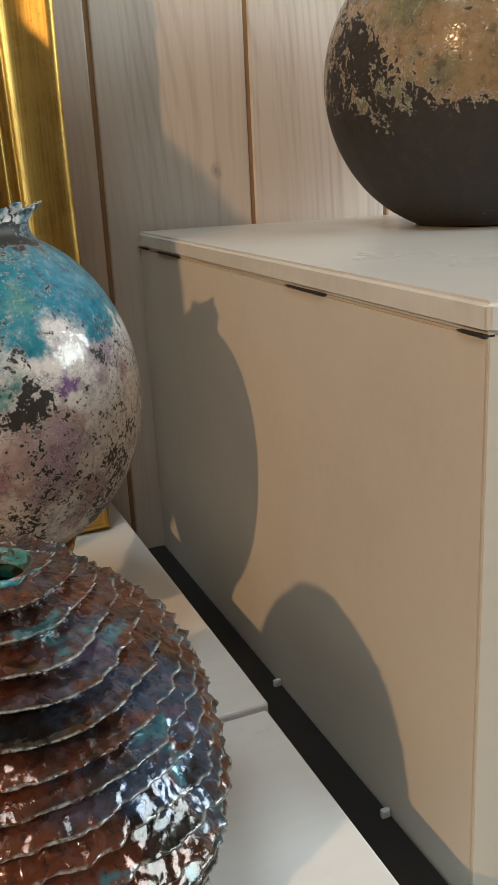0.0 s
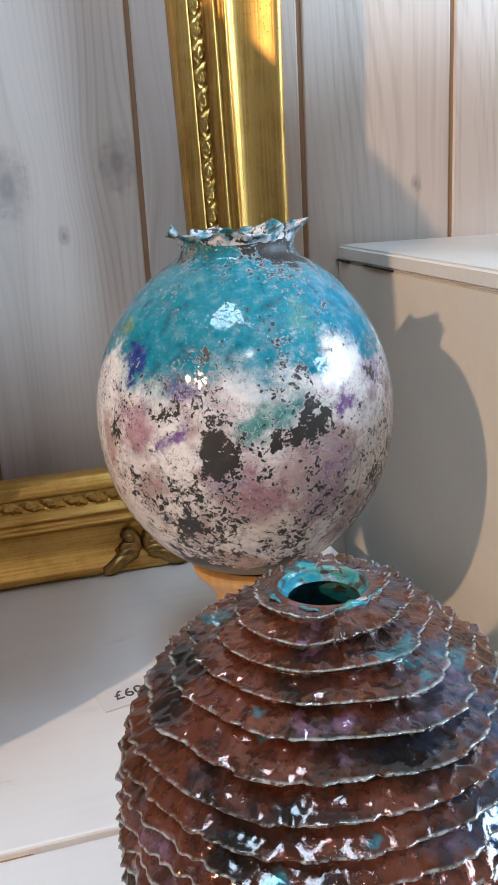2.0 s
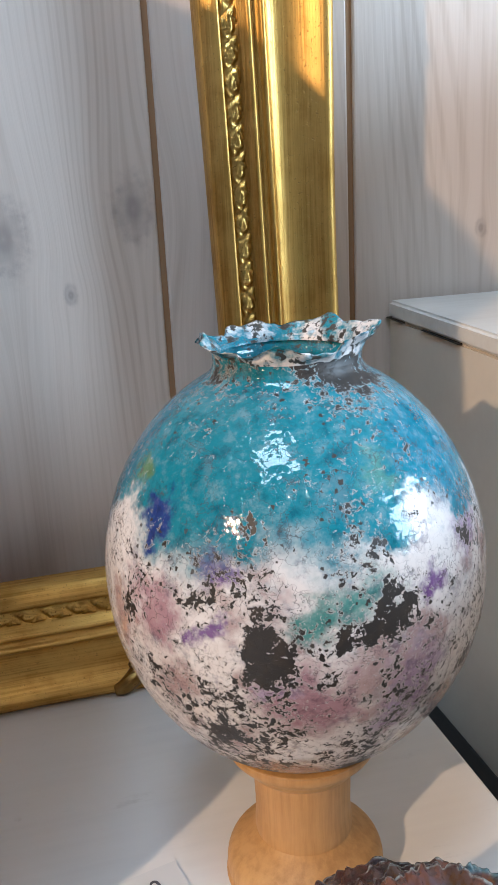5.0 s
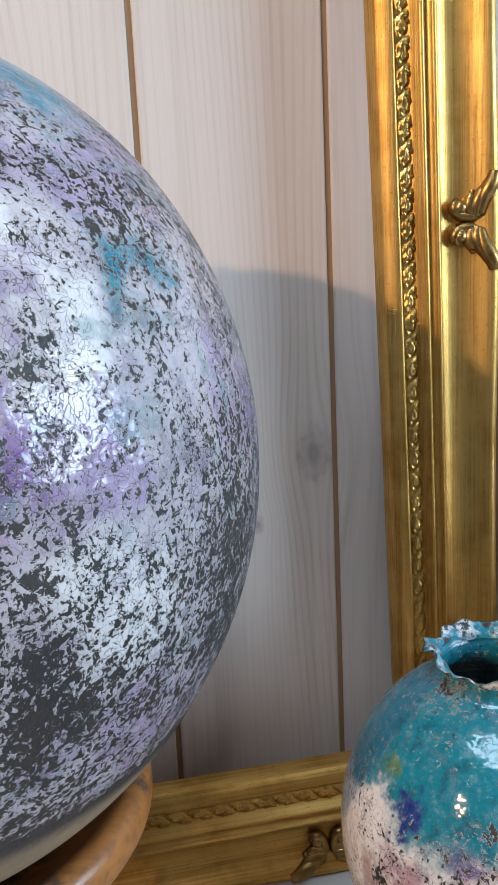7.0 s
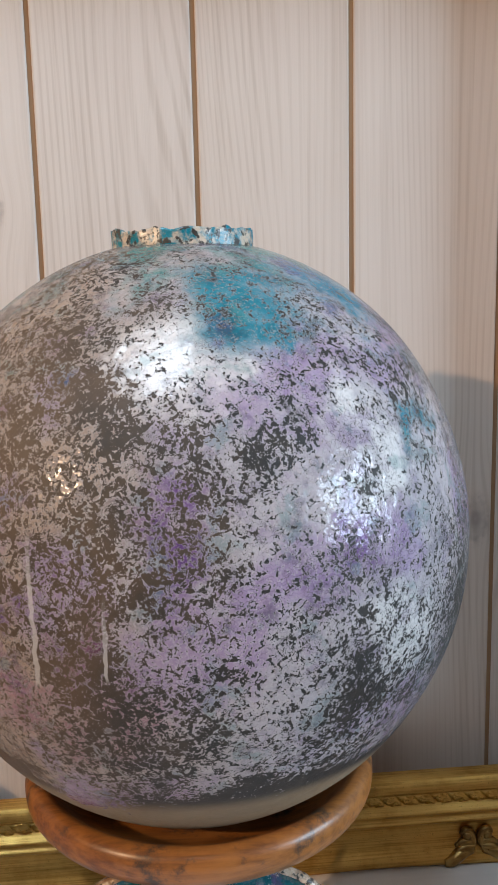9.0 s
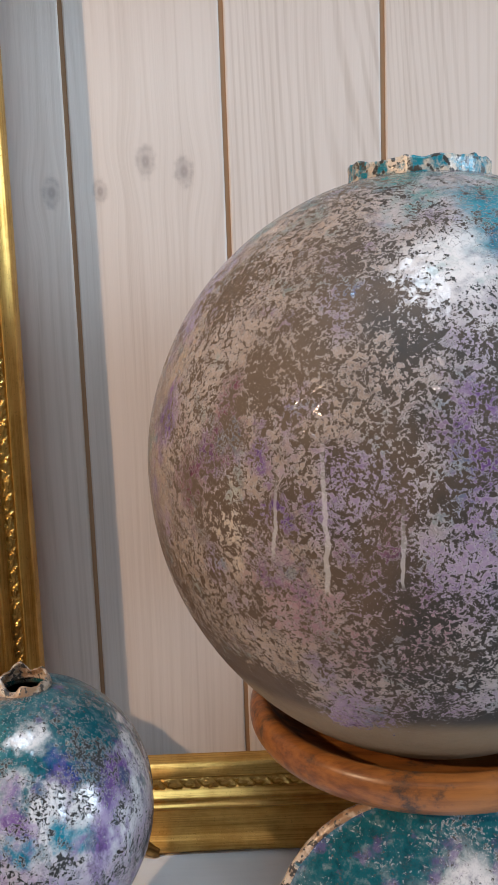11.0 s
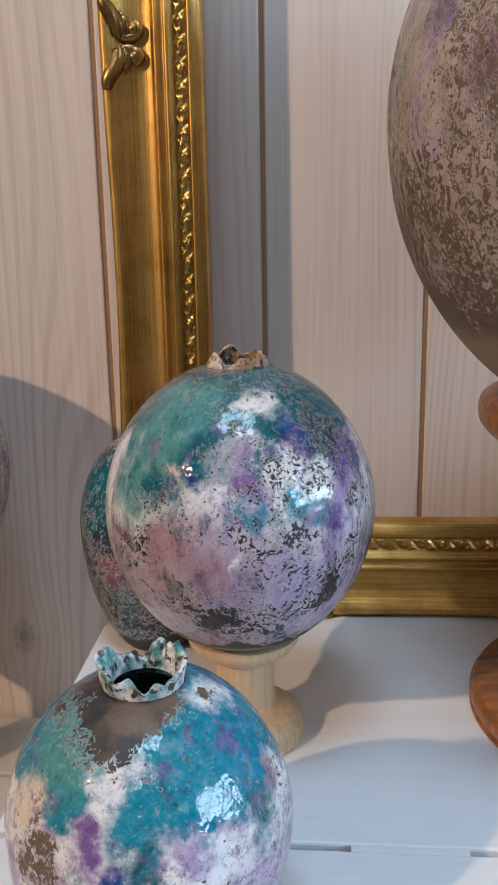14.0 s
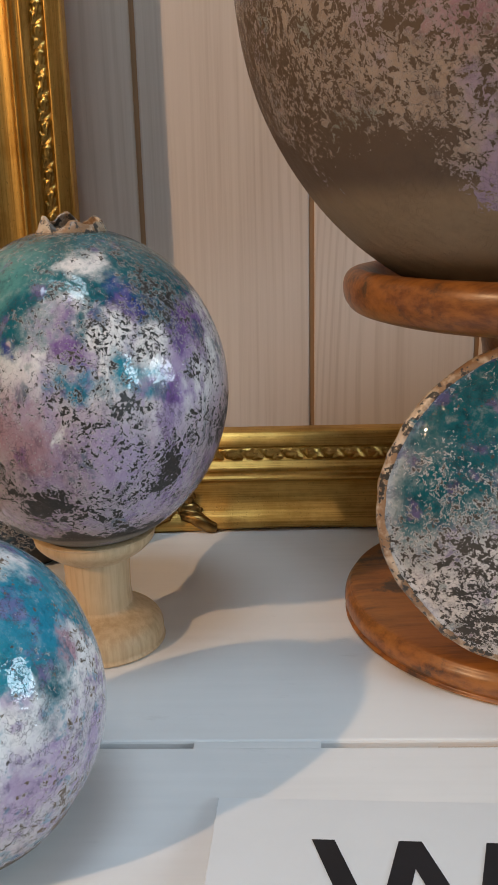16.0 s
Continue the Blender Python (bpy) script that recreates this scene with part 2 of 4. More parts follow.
def mat_raku(name, size, blobs, bare, high="teal", mid="white", low="pink", foot="grey", flake=0.5, fine=1.0, clay="clay", seed=0.0,
             ledge=(-0.5, -0.72), gloss=0.02, wash=0.5, depth=0.13, tint="lilac", cloud=0.35, second="smoke", patchy=0.7, lace=0.72, drips=(), run=1.0, brown=None, cap=0.85):
    """Crackled raku glaze over smoked clay. blobs: glaze patches (x, y, z, radius, hue); bare: patches where the glaze has flaked off
    (radius above 0) or holds whole (below 0); size: the pot's radius."""
    n = Nodes(name)
    p = n.local()
    at = n.vec("ADD", p, (seed, seed * 0.7, seed * 1.3))
    flow = n.vec("ADD", n.vec("MULTIPLY", p, (1.0, 1.0, run)), (seed, seed * 0.7, seed * 1.3))
    warp = n.vec("SCALE", n.vec("SUBTRACT", n.noise(at, 2.6 / size, 5.0, 0.65, True), (0.5, 0.5, 0.5)), scale=size * 0.75)
    q = n.vec("ADD", p, warp)
    z = n.math("DIVIDE", n.xyz(q)[2], size)
    c1 = n.noise(flow, 0.9 / size, 3.0, 0.6)
    c2 = n.noise(n.vec("ADD", flow, (3.1, 1.7, 0.4)), 2.4 / size, 4.0, 0.6)
    c3 = n.noise(n.vec("ADD", flow, (0.3, 5.1, 2.2)), 5.5 / size, 4.0, 0.6)
    c4 = n.noise(n.vec("ADD", flow, (6.3, 0.1, 3.2)), 7.0 / size, 4.0, 0.6)
    # the glaze: washes of colour running into one another
    col = n.mix(n.step(n.math("ADD", z, n.math("MULTIPLY", c1, 1.2)), 0.45, 1.0), HUES[low], HUES[mid])
    if brown:
        side = n.step(n.math("ADD", n.xyz(p)[0], n.math("MULTIPLY", n.math("SUBTRACT", c2, 0.5), size * 1.4)), brown[0], brown[1])
        col = n.mix(side, HUES[mid], HUES[low])
    col = n.mix(n.step(c2, 0.50, 0.62), col, HUES[tint])
    col = n.mix(n.step(n.math("ADD", z, n.math("MULTIPLY", c2, 0.9)), cap, cap + 0.15), col, HUES[high])
    for x, y, zz, r, hue in blobs:
        d = n.vec("DISTANCE", q, (x, y, zz))
        col = n.mix(n.step(d, r * 0.35, r * 1.2, 1.0, 0.0), col, HUES[hue])
    col = n.mix(n.math("MULTIPLY", n.step(c3, 0.55, 0.68), wash), col, HUES["purple" if tint == "lilac" else tint])
    col = n.mix(n.math("MULTIPLY", n.step(c4, 0.56, 0.66), wash * 0.9), col, HUES[high])
    tone = n.noise(flow, 11.0 / size, 6.0, 0.7)
    col = n.mix(n.math("MULTIPLY", n.step(tone, 0.50, 0.68), cloud), col, HUES["white"])
    col = n.mix(n.math("MULTIPLY", n.step(tone, 0.50, 0.30), 0.7), col, n.mix(1.0, col, (0.34, 0.34, 0.42), "MULTIPLY"))
    # where it has flaked off: lace, flecks and larger patches
    f1 = n.noise(at, 190.0 * fine, 7.0, 0.66, warp=0.9)
    f2 = n.noise(n.vec("ADD", at, (1.3, 0.2, 4.0)), 520.0 * fine, 4.0, 0.62, warp=0.7)
    f3 = n.noise(n.vec("ADD", at, (7.0, 2.0, 1.0)), 1.7 / size, 4.0, 0.62)
    zq = n.math("DIVIDE", n.xyz(p)[2], size)
    val = n.math("ADD", n.math("MULTIPLY", n.math("SUBTRACT", f1, 0.5), 0.85), n.math("MULTIPLY", n.math("SUBTRACT", f2, 0.5), 0.65))
    val = n.math("ADD", val, n.math("MULTIPLY", n.math("SUBTRACT", f3, 0.5), patchy))
    val = n.math("ADD", val, n.math("MULTIPLY", zq, -0.045))
    val = n.math("ADD", val, n.step(n.math("ADD", zq, n.math("MULTIPLY", n.math("SUBTRACT", c2, 0.5), 0.8)), ledge[0], ledge[1], 0.0, 0.32))
    if brown:
        val = n.math("ADD", val, n.math("MULTIPLY", side, 0.012))
    for x, y, zz, r in bare:
        d = n.vec("DISTANCE", q, (x, y, zz))
        val = n.math("ADD", val, n.step(d, abs(r) * 0.15, abs(r) * 1.35, depth if r > 0 else -0.11, 0.0))
    thr = 0.17 - 0.3 * (flake - 0.4)
    m = n.step(val, thr, thr + 0.012)
    fleck = n.step(n.math("ADD", n.cells(n.vec("ADD", at, n.vec("SCALE", n.noise(at, 500.0, 2.0, 0.5, True), scale=0.0025)), 210.0 * fine, "F1"), n.math("MULTIPLY", f2, 0.5)), 0.40, 0.43, 1.0, 0.0)
    fleck = n.math("MULTIPLY", fleck, n.step(n.math("ADD", f3, n.math("MULTIPLY", c3, 0.5)), 0.66, 0.76))
    m = n.math("MAXIMUM", m, fleck)
    smoke = n.noise(at, 1.8 / size, 5.0, 0.65)
    if brown:
        # one side was smoked brown, the other black
        smoke = n.step(n.math("ADD", n.xyz(p)[0], n.math("MULTIPLY", n.math("SUBTRACT", smoke, 0.5), size * 1.6)), brown[0], brown[1])
    else:
        smoke = n.step(smoke, 0.38, 0.54)
    bareness = n.mix(smoke, HUES[clay], HUES[second])
    bareness = n.mix(n.step(zq, ledge[0] - 0.1, ledge[1], 0.0, 0.8), bareness, HUES[foot])
    bareness = n.mix(n.math("MULTIPLY", n.step(tone, 0.45, 0.7), 0.2), bareness, HUES["brown"])
    crack = n.step(n.cells(n.vec("ADD", q, n.vec("SCALE", n.noise(at, 200.0, 2.0, 0.5, True), scale=0.004)), 130.0 * fine ** 0.5), 0.0, 0.05, 1.0, 0.0)
    crack = n.math("MULTIPLY", crack, n.step(c3, 0.42, 0.62, 0.12, 0.7))
    # the glaze thins to white along the torn edges
    col = n.mix(n.step(val, thr - 0.075, thr - 0.02, 0.0, lace), col, HUES["white"])
    col = n.mix(crack, col, (0.07, 0.06, 0.065))
    out = n.mix(m, col, bareness)
    px, py, pz = n.xyz(p)
    for dx, z0, z1, w in drips:
        off = n.math("ABSOLUTE", n.math("ADD", n.math("SUBTRACT", px, dx), n.math("MULTIPLY", n.math("SUBTRACT", c3, 0.5), 0.012)))
        run = n.math("MULTIPLY", n.step(off, w * 0.6, w, 1.0, 0.0), n.step(pz, z1 - 0.003, z1 + 0.003))
        run = n.math("MULTIPLY", run, n.math("MULTIPLY", n.step(pz, z0 - 0.02, z0 + 0.02, 1.0, 0.0), n.math("LESS_THAN", py, 0.0)))
        out = n.mix(n.math("MULTIPLY", run, 0.55), out, HUES["white"])
    h = n.math("SUBTRACT", n.step(val, thr - 0.05, thr + 0.02, 1.0, 0.0), n.math("MULTIPLY", crack, 0.3))
    h = n.math("ADD", h, n.math("MULTIPLY", n.noise(at, 60.0, 3.0), 1.8))
    n.bump(h, 0.0012, 0.6)
    rough = n.math("ADD", n.math("MULTIPLY", m, 0.46), n.math("ADD", gloss, n.math("MULTIPLY", tone, 0.07)))
    return n.set(Base_Color=out, Roughness=rough)


def mat_rim(name, hue, pale, seed=0.0):
    n = Nodes(name)
    p = n.vec("ADD", n.local(), (seed, seed, 0.0))
    a = n.noise(p, 70.0, 4.0, 0.65)
    b = n.noise(p, 240.0, 4.0, 0.6)
    c = n.mix(n.step(a, 0.42, 0.6), HUES[hue], HUES[pale])
    c = n.mix(n.step(b, 0.51, 0.58), c, (0.05, 0.045, 0.04))
    c = n.mix(n.math("MULTIPLY", n.step(a, 0.62, 0.7), 0.6), c, HUES["blue_teal"])
    n.bump(n.math("ADD", a, b), 0.0008, 0.6)
    return n.set(Base_Color=c, Roughness=n.math("ADD", 0.12, n.math("MULTIPLY", b, 0.3)))


def mat_lustre():
    """Copper lustre of the coiled pot; the pale torn edges follow the 'edge' attribute of the mesh."""
    n = Nodes("copper_lustre_glaze")
    p = n.local()
    e = n.nt.nodes.new("ShaderNodeAttribute")
    e.attribute_name = "edge"
    edge = e.outputs["Fac"]
    a = n.noise(p, 22.0, 4.0, 0.6)
    b = n.noise(n.vec("ADD", p, (2.0, 0.5, 1.0)), 34.0, 4.0, 0.65)
    f = n.noise(p, 330.0, 4.0, 0.65)
    c = n.mix(n.step(a, 0.38, 0.58), (0.014, 0.011, 0.010), (0.150, 0.042, 0.020))
    right = n.step(n.math("ADD", n.xyz(p)[0], n.math("MULTIPLY", n.math("SUBTRACT", b, 0.5), 0.12)), -0.01, 0.06)
    c = n.mix(n.math("MULTIPLY", right, n.step(b, 0.46, 0.58)), c, (0.045, 0.075, 0.13))
    c = n.mix(n.math("MULTIPLY", n.step(b, 0.60, 0.68), 0.7), c, (0.22, 0.12, 0.19))
    c = n.mix(n.math("MULTIPLY", n.step(n.noise(p, 48.0, 3.0), 0.60, 0.68), 0.8), c, (0.04, 0.21, 0.27))
    c = n.mix(n.math("MULTIPLY", n.step(f, 0.50, 0.64), 0.5), c, (0.012, 0.010, 0.010))
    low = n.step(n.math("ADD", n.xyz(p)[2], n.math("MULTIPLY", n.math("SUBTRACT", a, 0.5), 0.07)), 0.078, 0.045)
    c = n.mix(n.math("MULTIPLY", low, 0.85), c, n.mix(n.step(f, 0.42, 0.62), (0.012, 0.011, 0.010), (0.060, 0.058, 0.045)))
    pale = n.math("MULTIPLY", n.step(edge, 0.25, 0.75), n.step(n.math("ADD", f, n.math("MULTIPLY", b, 0.6)), 0.68, 0.92))
    c = n.mix(n.math("MULTIPLY", pale, 0.8), c, (0.32, 0.35, 0.33))
    n.bump(n.math("ADD", n.math("MULTIPLY", f, 0.35), n.math("MULTIPLY", n.noise(p, 420.0, 2.0), 0.6)), 0.0007, 0.6)
    return n.set(Base_Color=c, Metallic=n.math("SUBTRACT", 0.45, n.math("MULTIPLY", pale, 0.4)), Roughness=n.math("ADD", 0.02, n.math("MULTIPLY", f, 0.26)), Coat_Weight=0.6, Coat_Roughness=0.05)


def mat_plain(name, colour, rough=0.6, metal=0.0, vary=0.15):
    n = Nodes(name)
    g = n.noise(n.world(), 40.0, 4.0, 0.6)
    dark = tuple(v * (1 - vary * 2) for v in colour)
    n.bump(g, 0.0004, 0.3)
    return n.set(Base_Color=n.mix(n.step(g, 0.35, 0.7), colour, dark), Roughness=rough, Metallic=metal)


PINE, GROOVE = mat_panelling(), mat_bare_pine()
TABLE_WHITE = mat_paint("white_board_paint", (0.78, 0.78, 0.79), (0.67, 0.67, 0.68), 0.45)
BOX_CREAM = mat_paint("cream_box_paint", (0.60, 0.55, 0.48), (0.54, 0.49, 0.43), 0.55, False)
LID_WHITE = mat_paint("glossy_lid_paint", (0.68, 0.67, 0.65), (0.52, 0.50, 0.47), 0.22)
STEP_BOARD = mat_paint("pale_step_boards", (0.58, 0.52, 0.46), (0.47, 0.42, 0.37), 0.5)
ROOM_WHITE = mat_plain("off_white_plaster", (0.42, 0.38, 0.35), 0.8, 0.0, 0.05)
FLOOR_WOOD = mat_wood("brown_floor_boards", (0.30, 0.19, 0.11), (0.20, 0.12, 0.07), 0.5, False)
GOLD = mat_gold("gilded_moulding", (0.70, 0.435, 0.13), (0.46, 0.25, 0.06), 0.34)
GOLD_LIE = mat_gold("gilded_moulding_level", (0.70, 0.435, 0.13), (0.46, 0.25, 0.06), 0.34, (1, 0, 0))
GOLD_DARK = mat_gold("dark_gilded_scroll", (0.40, 0.245, 0.085), (0.16, 0.09, 0.03), 0.26, (1, 1, 1), 0.8)
GOLD_CARVED = mat_gold("gilded_carving", (0.68, 0.44, 0.13), (0.34, 0.19, 0.05), 0.22, (1, 1, 1), 0.7)
BEECH = mat_wood("pale_turned_beech", (0.62, 0.44, 0.26), (0.46, 0.30, 0.16), 0.42)
OAK_WARM = mat_wood("orange_turned_beech", (0.62, 0.36, 0.15), (0.46, 0.25, 0.09), 0.38)
STAND_WOOD = mat_wood("stained_stand_wood", (0.40, 0.150, 0.036), (0.17, 0.058, 0.016), 0.28, False, 0.22, 0.9)
# deep shade of the gap beside the box, given as a black colour
BLACK = mat_plain("gap_shade_strip", (0.012, 0.012, 0.013), 0.5)
CARD = mat_plain("white_card", (0.72, 0.73, 0.75), 0.6, 0.0, 0.01)
INK = mat_plain("black_ink", (0.012, 0.012, 0.016), 0.5)
PENCIL = mat_plain("grey_pencil", (0.10, 0.10, 0.13), 0.6)
WHITE_BIT = mat_plain("white_plastic", (0.62, 0.62, 0.62), 0.4)
DARK_GAP = mat_plain("dark_gap", (0.03, 0.024, 0.02), 0.9)


# ---- mesh helpers ----
def mesh_from(name, verts, faces, material, smooth=True):
    me = bpy.data.meshes.new(name)
    me.from_pydata([tuple(v) for v in verts], [], [tuple(f) for f in faces])
    me.materials.append(material)
    if smooth:
        me.polygons.foreach_set("use_smooth", [True] * len(me.polygons))
    me.update()
    return me


def part(name, bm, material, parent=None, label="", smooth=False):
    """Links a bmesh (or a finished mesh) as one mesh object, under a thing or a part."""
    if isinstance(bm, bmesh.types.BMesh):
        bmesh.ops.recalc_face_normals(bm, faces=bm.faces)
        me = bpy.data.meshes.new(name)
        bm.to_mesh(me)
        bm.free()
        me.materials.append(material)
        if smooth:
            me.polygons.foreach_set("use_smooth", [True] * len(me.polygons))
    else:
        me = bm
    ob = new(name, me)
    if parent:
        ob.parent = parent
    if label:
        ob["label"] = label
    return ob


def box(lo, hi, bevel=0.0, segments=2):
    bm = bmesh.new()
    bmesh.ops.create_cube(bm, size=1.0)
    for v in bm.verts:
        for i in range(3):
            v.co[i] = lo[i] if v.co[i] < 0 else hi[i]
    if bevel:
        bmesh.ops.bevel(bm, geom=bm.edges[:], offset=bevel, segments=segments, affect="EDGES", profile=0.5)
    return bm


def thing(name, at, label, category, group="", kind=""):
    ob = new(name)
    ob.location = at
    ob.empty_display_size = 0.02
    return tagged(ob, label, category, group, kind)


def lathe(name, profile, material, seg=96, wobble=0.0, seed=0.0, ruffle=None):
    """A turned surface from (radius, z) pairs; wobble: uneven throwing, as a share of the radius."""
    verts, faces = [], []
    rows = len(profile)
    for j, (r, z) in enumerate(profile):
        for i in range(seg):
            a = 2 * math.pi * i / seg
            v = Vector((r * math.cos(a), r * math.sin(a), z))
            if wobble and r > 1e-5:
                d = noise.noise(Vector((math.cos(a) * 0.9 + seed, math.sin(a) * 0.9, z * 11 + seed)))
                v.x *= 1 + wobble * d
                v.y *= 1 + wobble * d
            if ruffle:
                v = ruffle(v, a, j)
            verts.append(v)
    for j in range(rows - 1):
        for i in range(seg):
            k = (i + 1) % seg
            faces.append((j * seg + i, j * seg + k, (j + 1) * seg + k, (j + 1) * seg + i))
    return mesh_from(name, verts, faces, material)


def smooth_profile(points, per=6):
    """A Catmull-Rom line through (radius, z) pairs."""
    out = []
    n = len(points)
    for i in range(n - 1):
        p0, p1, p2, p3 = points[max(i - 1, 0)], points[i], points[i + 1], points[min(i + 2, n - 1)]
        for k in range(per):
            t = k / per
            out.append(tuple(max(0.0, 0.5 * (2 * b + (c - a) * t + (2 * a - 5 * b + 4 * c - d) * t * t + (3 * b - a - 3 * c + d) * t ** 3)) if m == 0
                             else 0.5 * (2 * b + (c - a) * t + (2 * a - 5 * b + 4 * c - d) * t * t + (3 * b - a - 3 * c + d) * t ** 3)
                             for m, (a, b, c, d) in enumerate(zip(p0, p1, p2, p3))))
    out.append(points[-1])
    return out


def globe_profile(r, up, down, foot, mouth, rows=56, inner=0.006):
    """A round pot's wall about its centre: foot and mouth are radii; then over the lip and down inside."""
    a0 = -math.acos(min(foot / r, 1.0))
    a1 = math.acos(mouth / r)
    out = [(0.0, down * math.sin(a0) + 0.003), (foot * 0.8, down * math.sin(a0) + 0.003), (foot * 0.93, down * math.sin(a0))]
    for i in range(rows + 1):
        a = a0 + (a1 - a0) * i / rows
        out.append((r * math.cos(a), (up if a > 0 else down) * math.sin(a)))
    for i in range(9):
        a = a1 - i * 0.09
        out.append(((r - inner) * math.cos(a), (up - inner) * math.sin(a) if a > 0 else 0))
    return out


def ragged_rim(name, r0, r1, z0, z1, material, seed, lobes=7, tear=0.45, thick=0.0022, seg=120, lean=0.0):
    """A torn, ruffled rim: rises from (r0, z0) to (r1, z1), with tongues and gaps."""
    rows = 9
    verts, faces = [], []
    for side in (0, 1):
        for j in range(rows):
            t = j / (rows - 1)
            for i in range(seg):
                a = 2 * math.pi * i / seg
                n1 = noise.noise(Vector((math.cos(a) * lobes * 0.32 + seed, math.sin(a) * lobes * 0.32, seed)))
                n2 = noise.noise(Vector((math.cos(a) * lobes * 1.1, math.sin(a) * lobes * 1.1 + seed, 3.0)))
                n3 = noise.noise(Vector((math.cos(a) * lobes * 0.6, math.sin(a) * lobes * 0.6 + seed, t * 1.5 + 9)))
                h = (z1 - z0) * max(0.18, 1 - tear + tear * 1.6 * n1 + 0.3 * tear * n2)
                r = r0 + (r1 - r0) * t ** 1.6 + (r1 - r0 + 0.004) * 0.55 * n3 * t
                r -= side * thick * (1 - 0.5 * t)
                verts.append((r * math.cos(a), r * math.sin(a) + lean * t, z0 + h * t - side * 0.0004))
    n = rows * seg
    for side in (0, 1):
        for j in range(rows - 1):
            for i in range(seg):
                k = (i + 1) % seg
                f = (side * n + j * seg + i, side * n + j * seg + k, side * n + (j + 1) * seg + k, side * n + (j + 1) * seg + i)
                faces.append(f if side == 0 else f[::-1])
    for i in range(seg):
        k = (i + 1) % seg
        faces.append(((rows - 1) * seg + i, (rows - 1) * seg + k, n + (rows - 1) * seg + k, n + (rows - 1) * seg + i))
    return mesh_from(name, verts, faces, material)


def tube(points, radii, sides=10):
    """A tapered tube along points, with round ends."""
    verts, faces = [], []
    n = len(points)
    pts = [Vector(p) for p in points]
    for i in range(n):
        d = (pts[min(i + 1, n - 1)] - pts[max(i - 1, 0)]).normalized()
        s = d.cross(Vector((0, 1, 0)))
        s = s.normalized() if s.length > 1e-4 else Vector((1, 0, 0))
        b = d.cross(s)
        for k in range(sides):
            a = 2 * math.pi * k / sides
            verts.append(pts[i] + radii[i] * (math.cos(a) * s + math.sin(a) * b))
    for i in range(n - 1):
        for k in range(sides):
            m = (k + 1) % sides
            faces.append((i * sides + k, i * sides + m, (i + 1) * sides + m, (i + 1) * sides + k))
    faces.append(tuple(range(sides))[::-1])
    faces.append(tuple((n - 1) * sides + k for k in range(sides)))
    return verts, faces


def merged(name, pieces, material):
    verts, faces = [], []
    for v, f in pieces:
        o = len(verts)
        verts += v
        faces += [tuple(i + o for i in g) for g in f]
    return mesh_from(name, verts, faces, material)


# ---- the room ----
WALL_Y, FLOOR, TOP = 0.765, -0.83, 2.2
X0, X1, Y0 = -3.3, 2.6, -3.3


def plane_wall(name, lo, hi, material=None, label="plain off-white plaster wall"):
    return tagged(part(name, box(lo, hi), material or ROOM_WHITE), label, "wall", kind="structure")


tagged(part("floor", box((X0 - 0.1, Y0 - 0.1, FLOOR - 0.1), (X1 + 0.1, WALL_Y + 0.1, FLOOR)), FLOOR_WOOD), "brown wooden floor boards", "floor", kind="structure")
tagged(part("ceiling", box((X0 - 0.1, Y0 - 0.1, TOP), (X1 + 0.1, WALL_Y + 0.1, TOP + 0.1)), ROOM_WHITE), "plain off-white ceiling", "ceiling", kind="structure")
plane_wall("wall_south", (X0 - 0.1, Y0 - 0.1, FLOOR), (X1 + 0.1, Y0, TOP))
plane_wall("wall_west", (X0 - 0.1, Y0, FLOOR), (X0, WALL_Y + 0.1, TOP))
WIN = (-1.6, 0.1, 0.35, 1.6)
plane_wall("wall_east_low", (X1, Y0, FLOOR), (X1 + 0.1, WALL_Y + 0.1, WIN[2]))
plane_wall("wall_east_high", (X1, Y0, WIN[3]), (X1 + 0.1, WALL_Y + 0.1, TOP))
plane_wall("wall_east_near", (X1, Y0, WIN[2]), (X1 + 0.1, WIN[0], WIN[3]))
plane_wall("wall_east_far", (X1, WIN[1], WIN[2]), (X1 + 0.1, WALL_Y + 0.1, WIN[3]))

wall_north = tagged(part("wall_north", box((X0, WALL_Y + 0.0022, FLOOR), (X1, WALL_Y + 0.1, TOP)), GROOVE), "whitewashed pine panelling with narrow brown grooves", "wall", kind="structure")


# ---- large furniture ----
def display_table():
    t = thing("display_table", (0, 0, 0), "white-painted board table with worn joints against the panelling", "table")
    part("board", box((-0.669, 0.3915, -0.03), (0.158, 0.760, 0.0), 0.0015), TABLE_WHITE, t)
    front = box((-0.70, 0.02, -0.03), (0.1545, 0.3865, 0.0), 0.0015)
    part("board", front, TABLE_WHITE, t)
    part("joint_filler", box((-0.468, 0.3862, -0.02), (-0.404, 0.3918, -0.0006), 0.0004), TABLE_WHITE, t, "paint bridging the joint")
    part("joint_filler", box((-0.345, 0.3862, -0.02), (-0.10, 0.3918, -0.004), 0.0004), GROOVE, t, "bare wood in the joint")
    part("base", box((-0.655, 0.04, FLOOR), (0.15, 0.755, -0.0305)), TABLE_WHITE, t, "plain white table base")
    return t


def low_step():
    t = thing("low_bench", (-1.2, 0.4, FLOOR), "low pale-painted board bench beside the table", "bench")
    for y0, y1 in ((-0.1, 0.285), (0.289, 0.66), (0.664, 0.758)):
        part("board", box((-0.6, y0 - 0.4, -0.185 - FLOOR), (0.52, y1 - 0.4, -0.158 - FLOOR), 0.002), STEP_BOARD, t)
    part("base", box((-0.59, -0.49, 0), (0.51, 0.35, -0.1855 - FLOOR)), STEP_BOARD, t)
    return t


def slope(y):
    """The box's lid falls a little towards the room."""
    return 0.2215 + 0.0266 * y


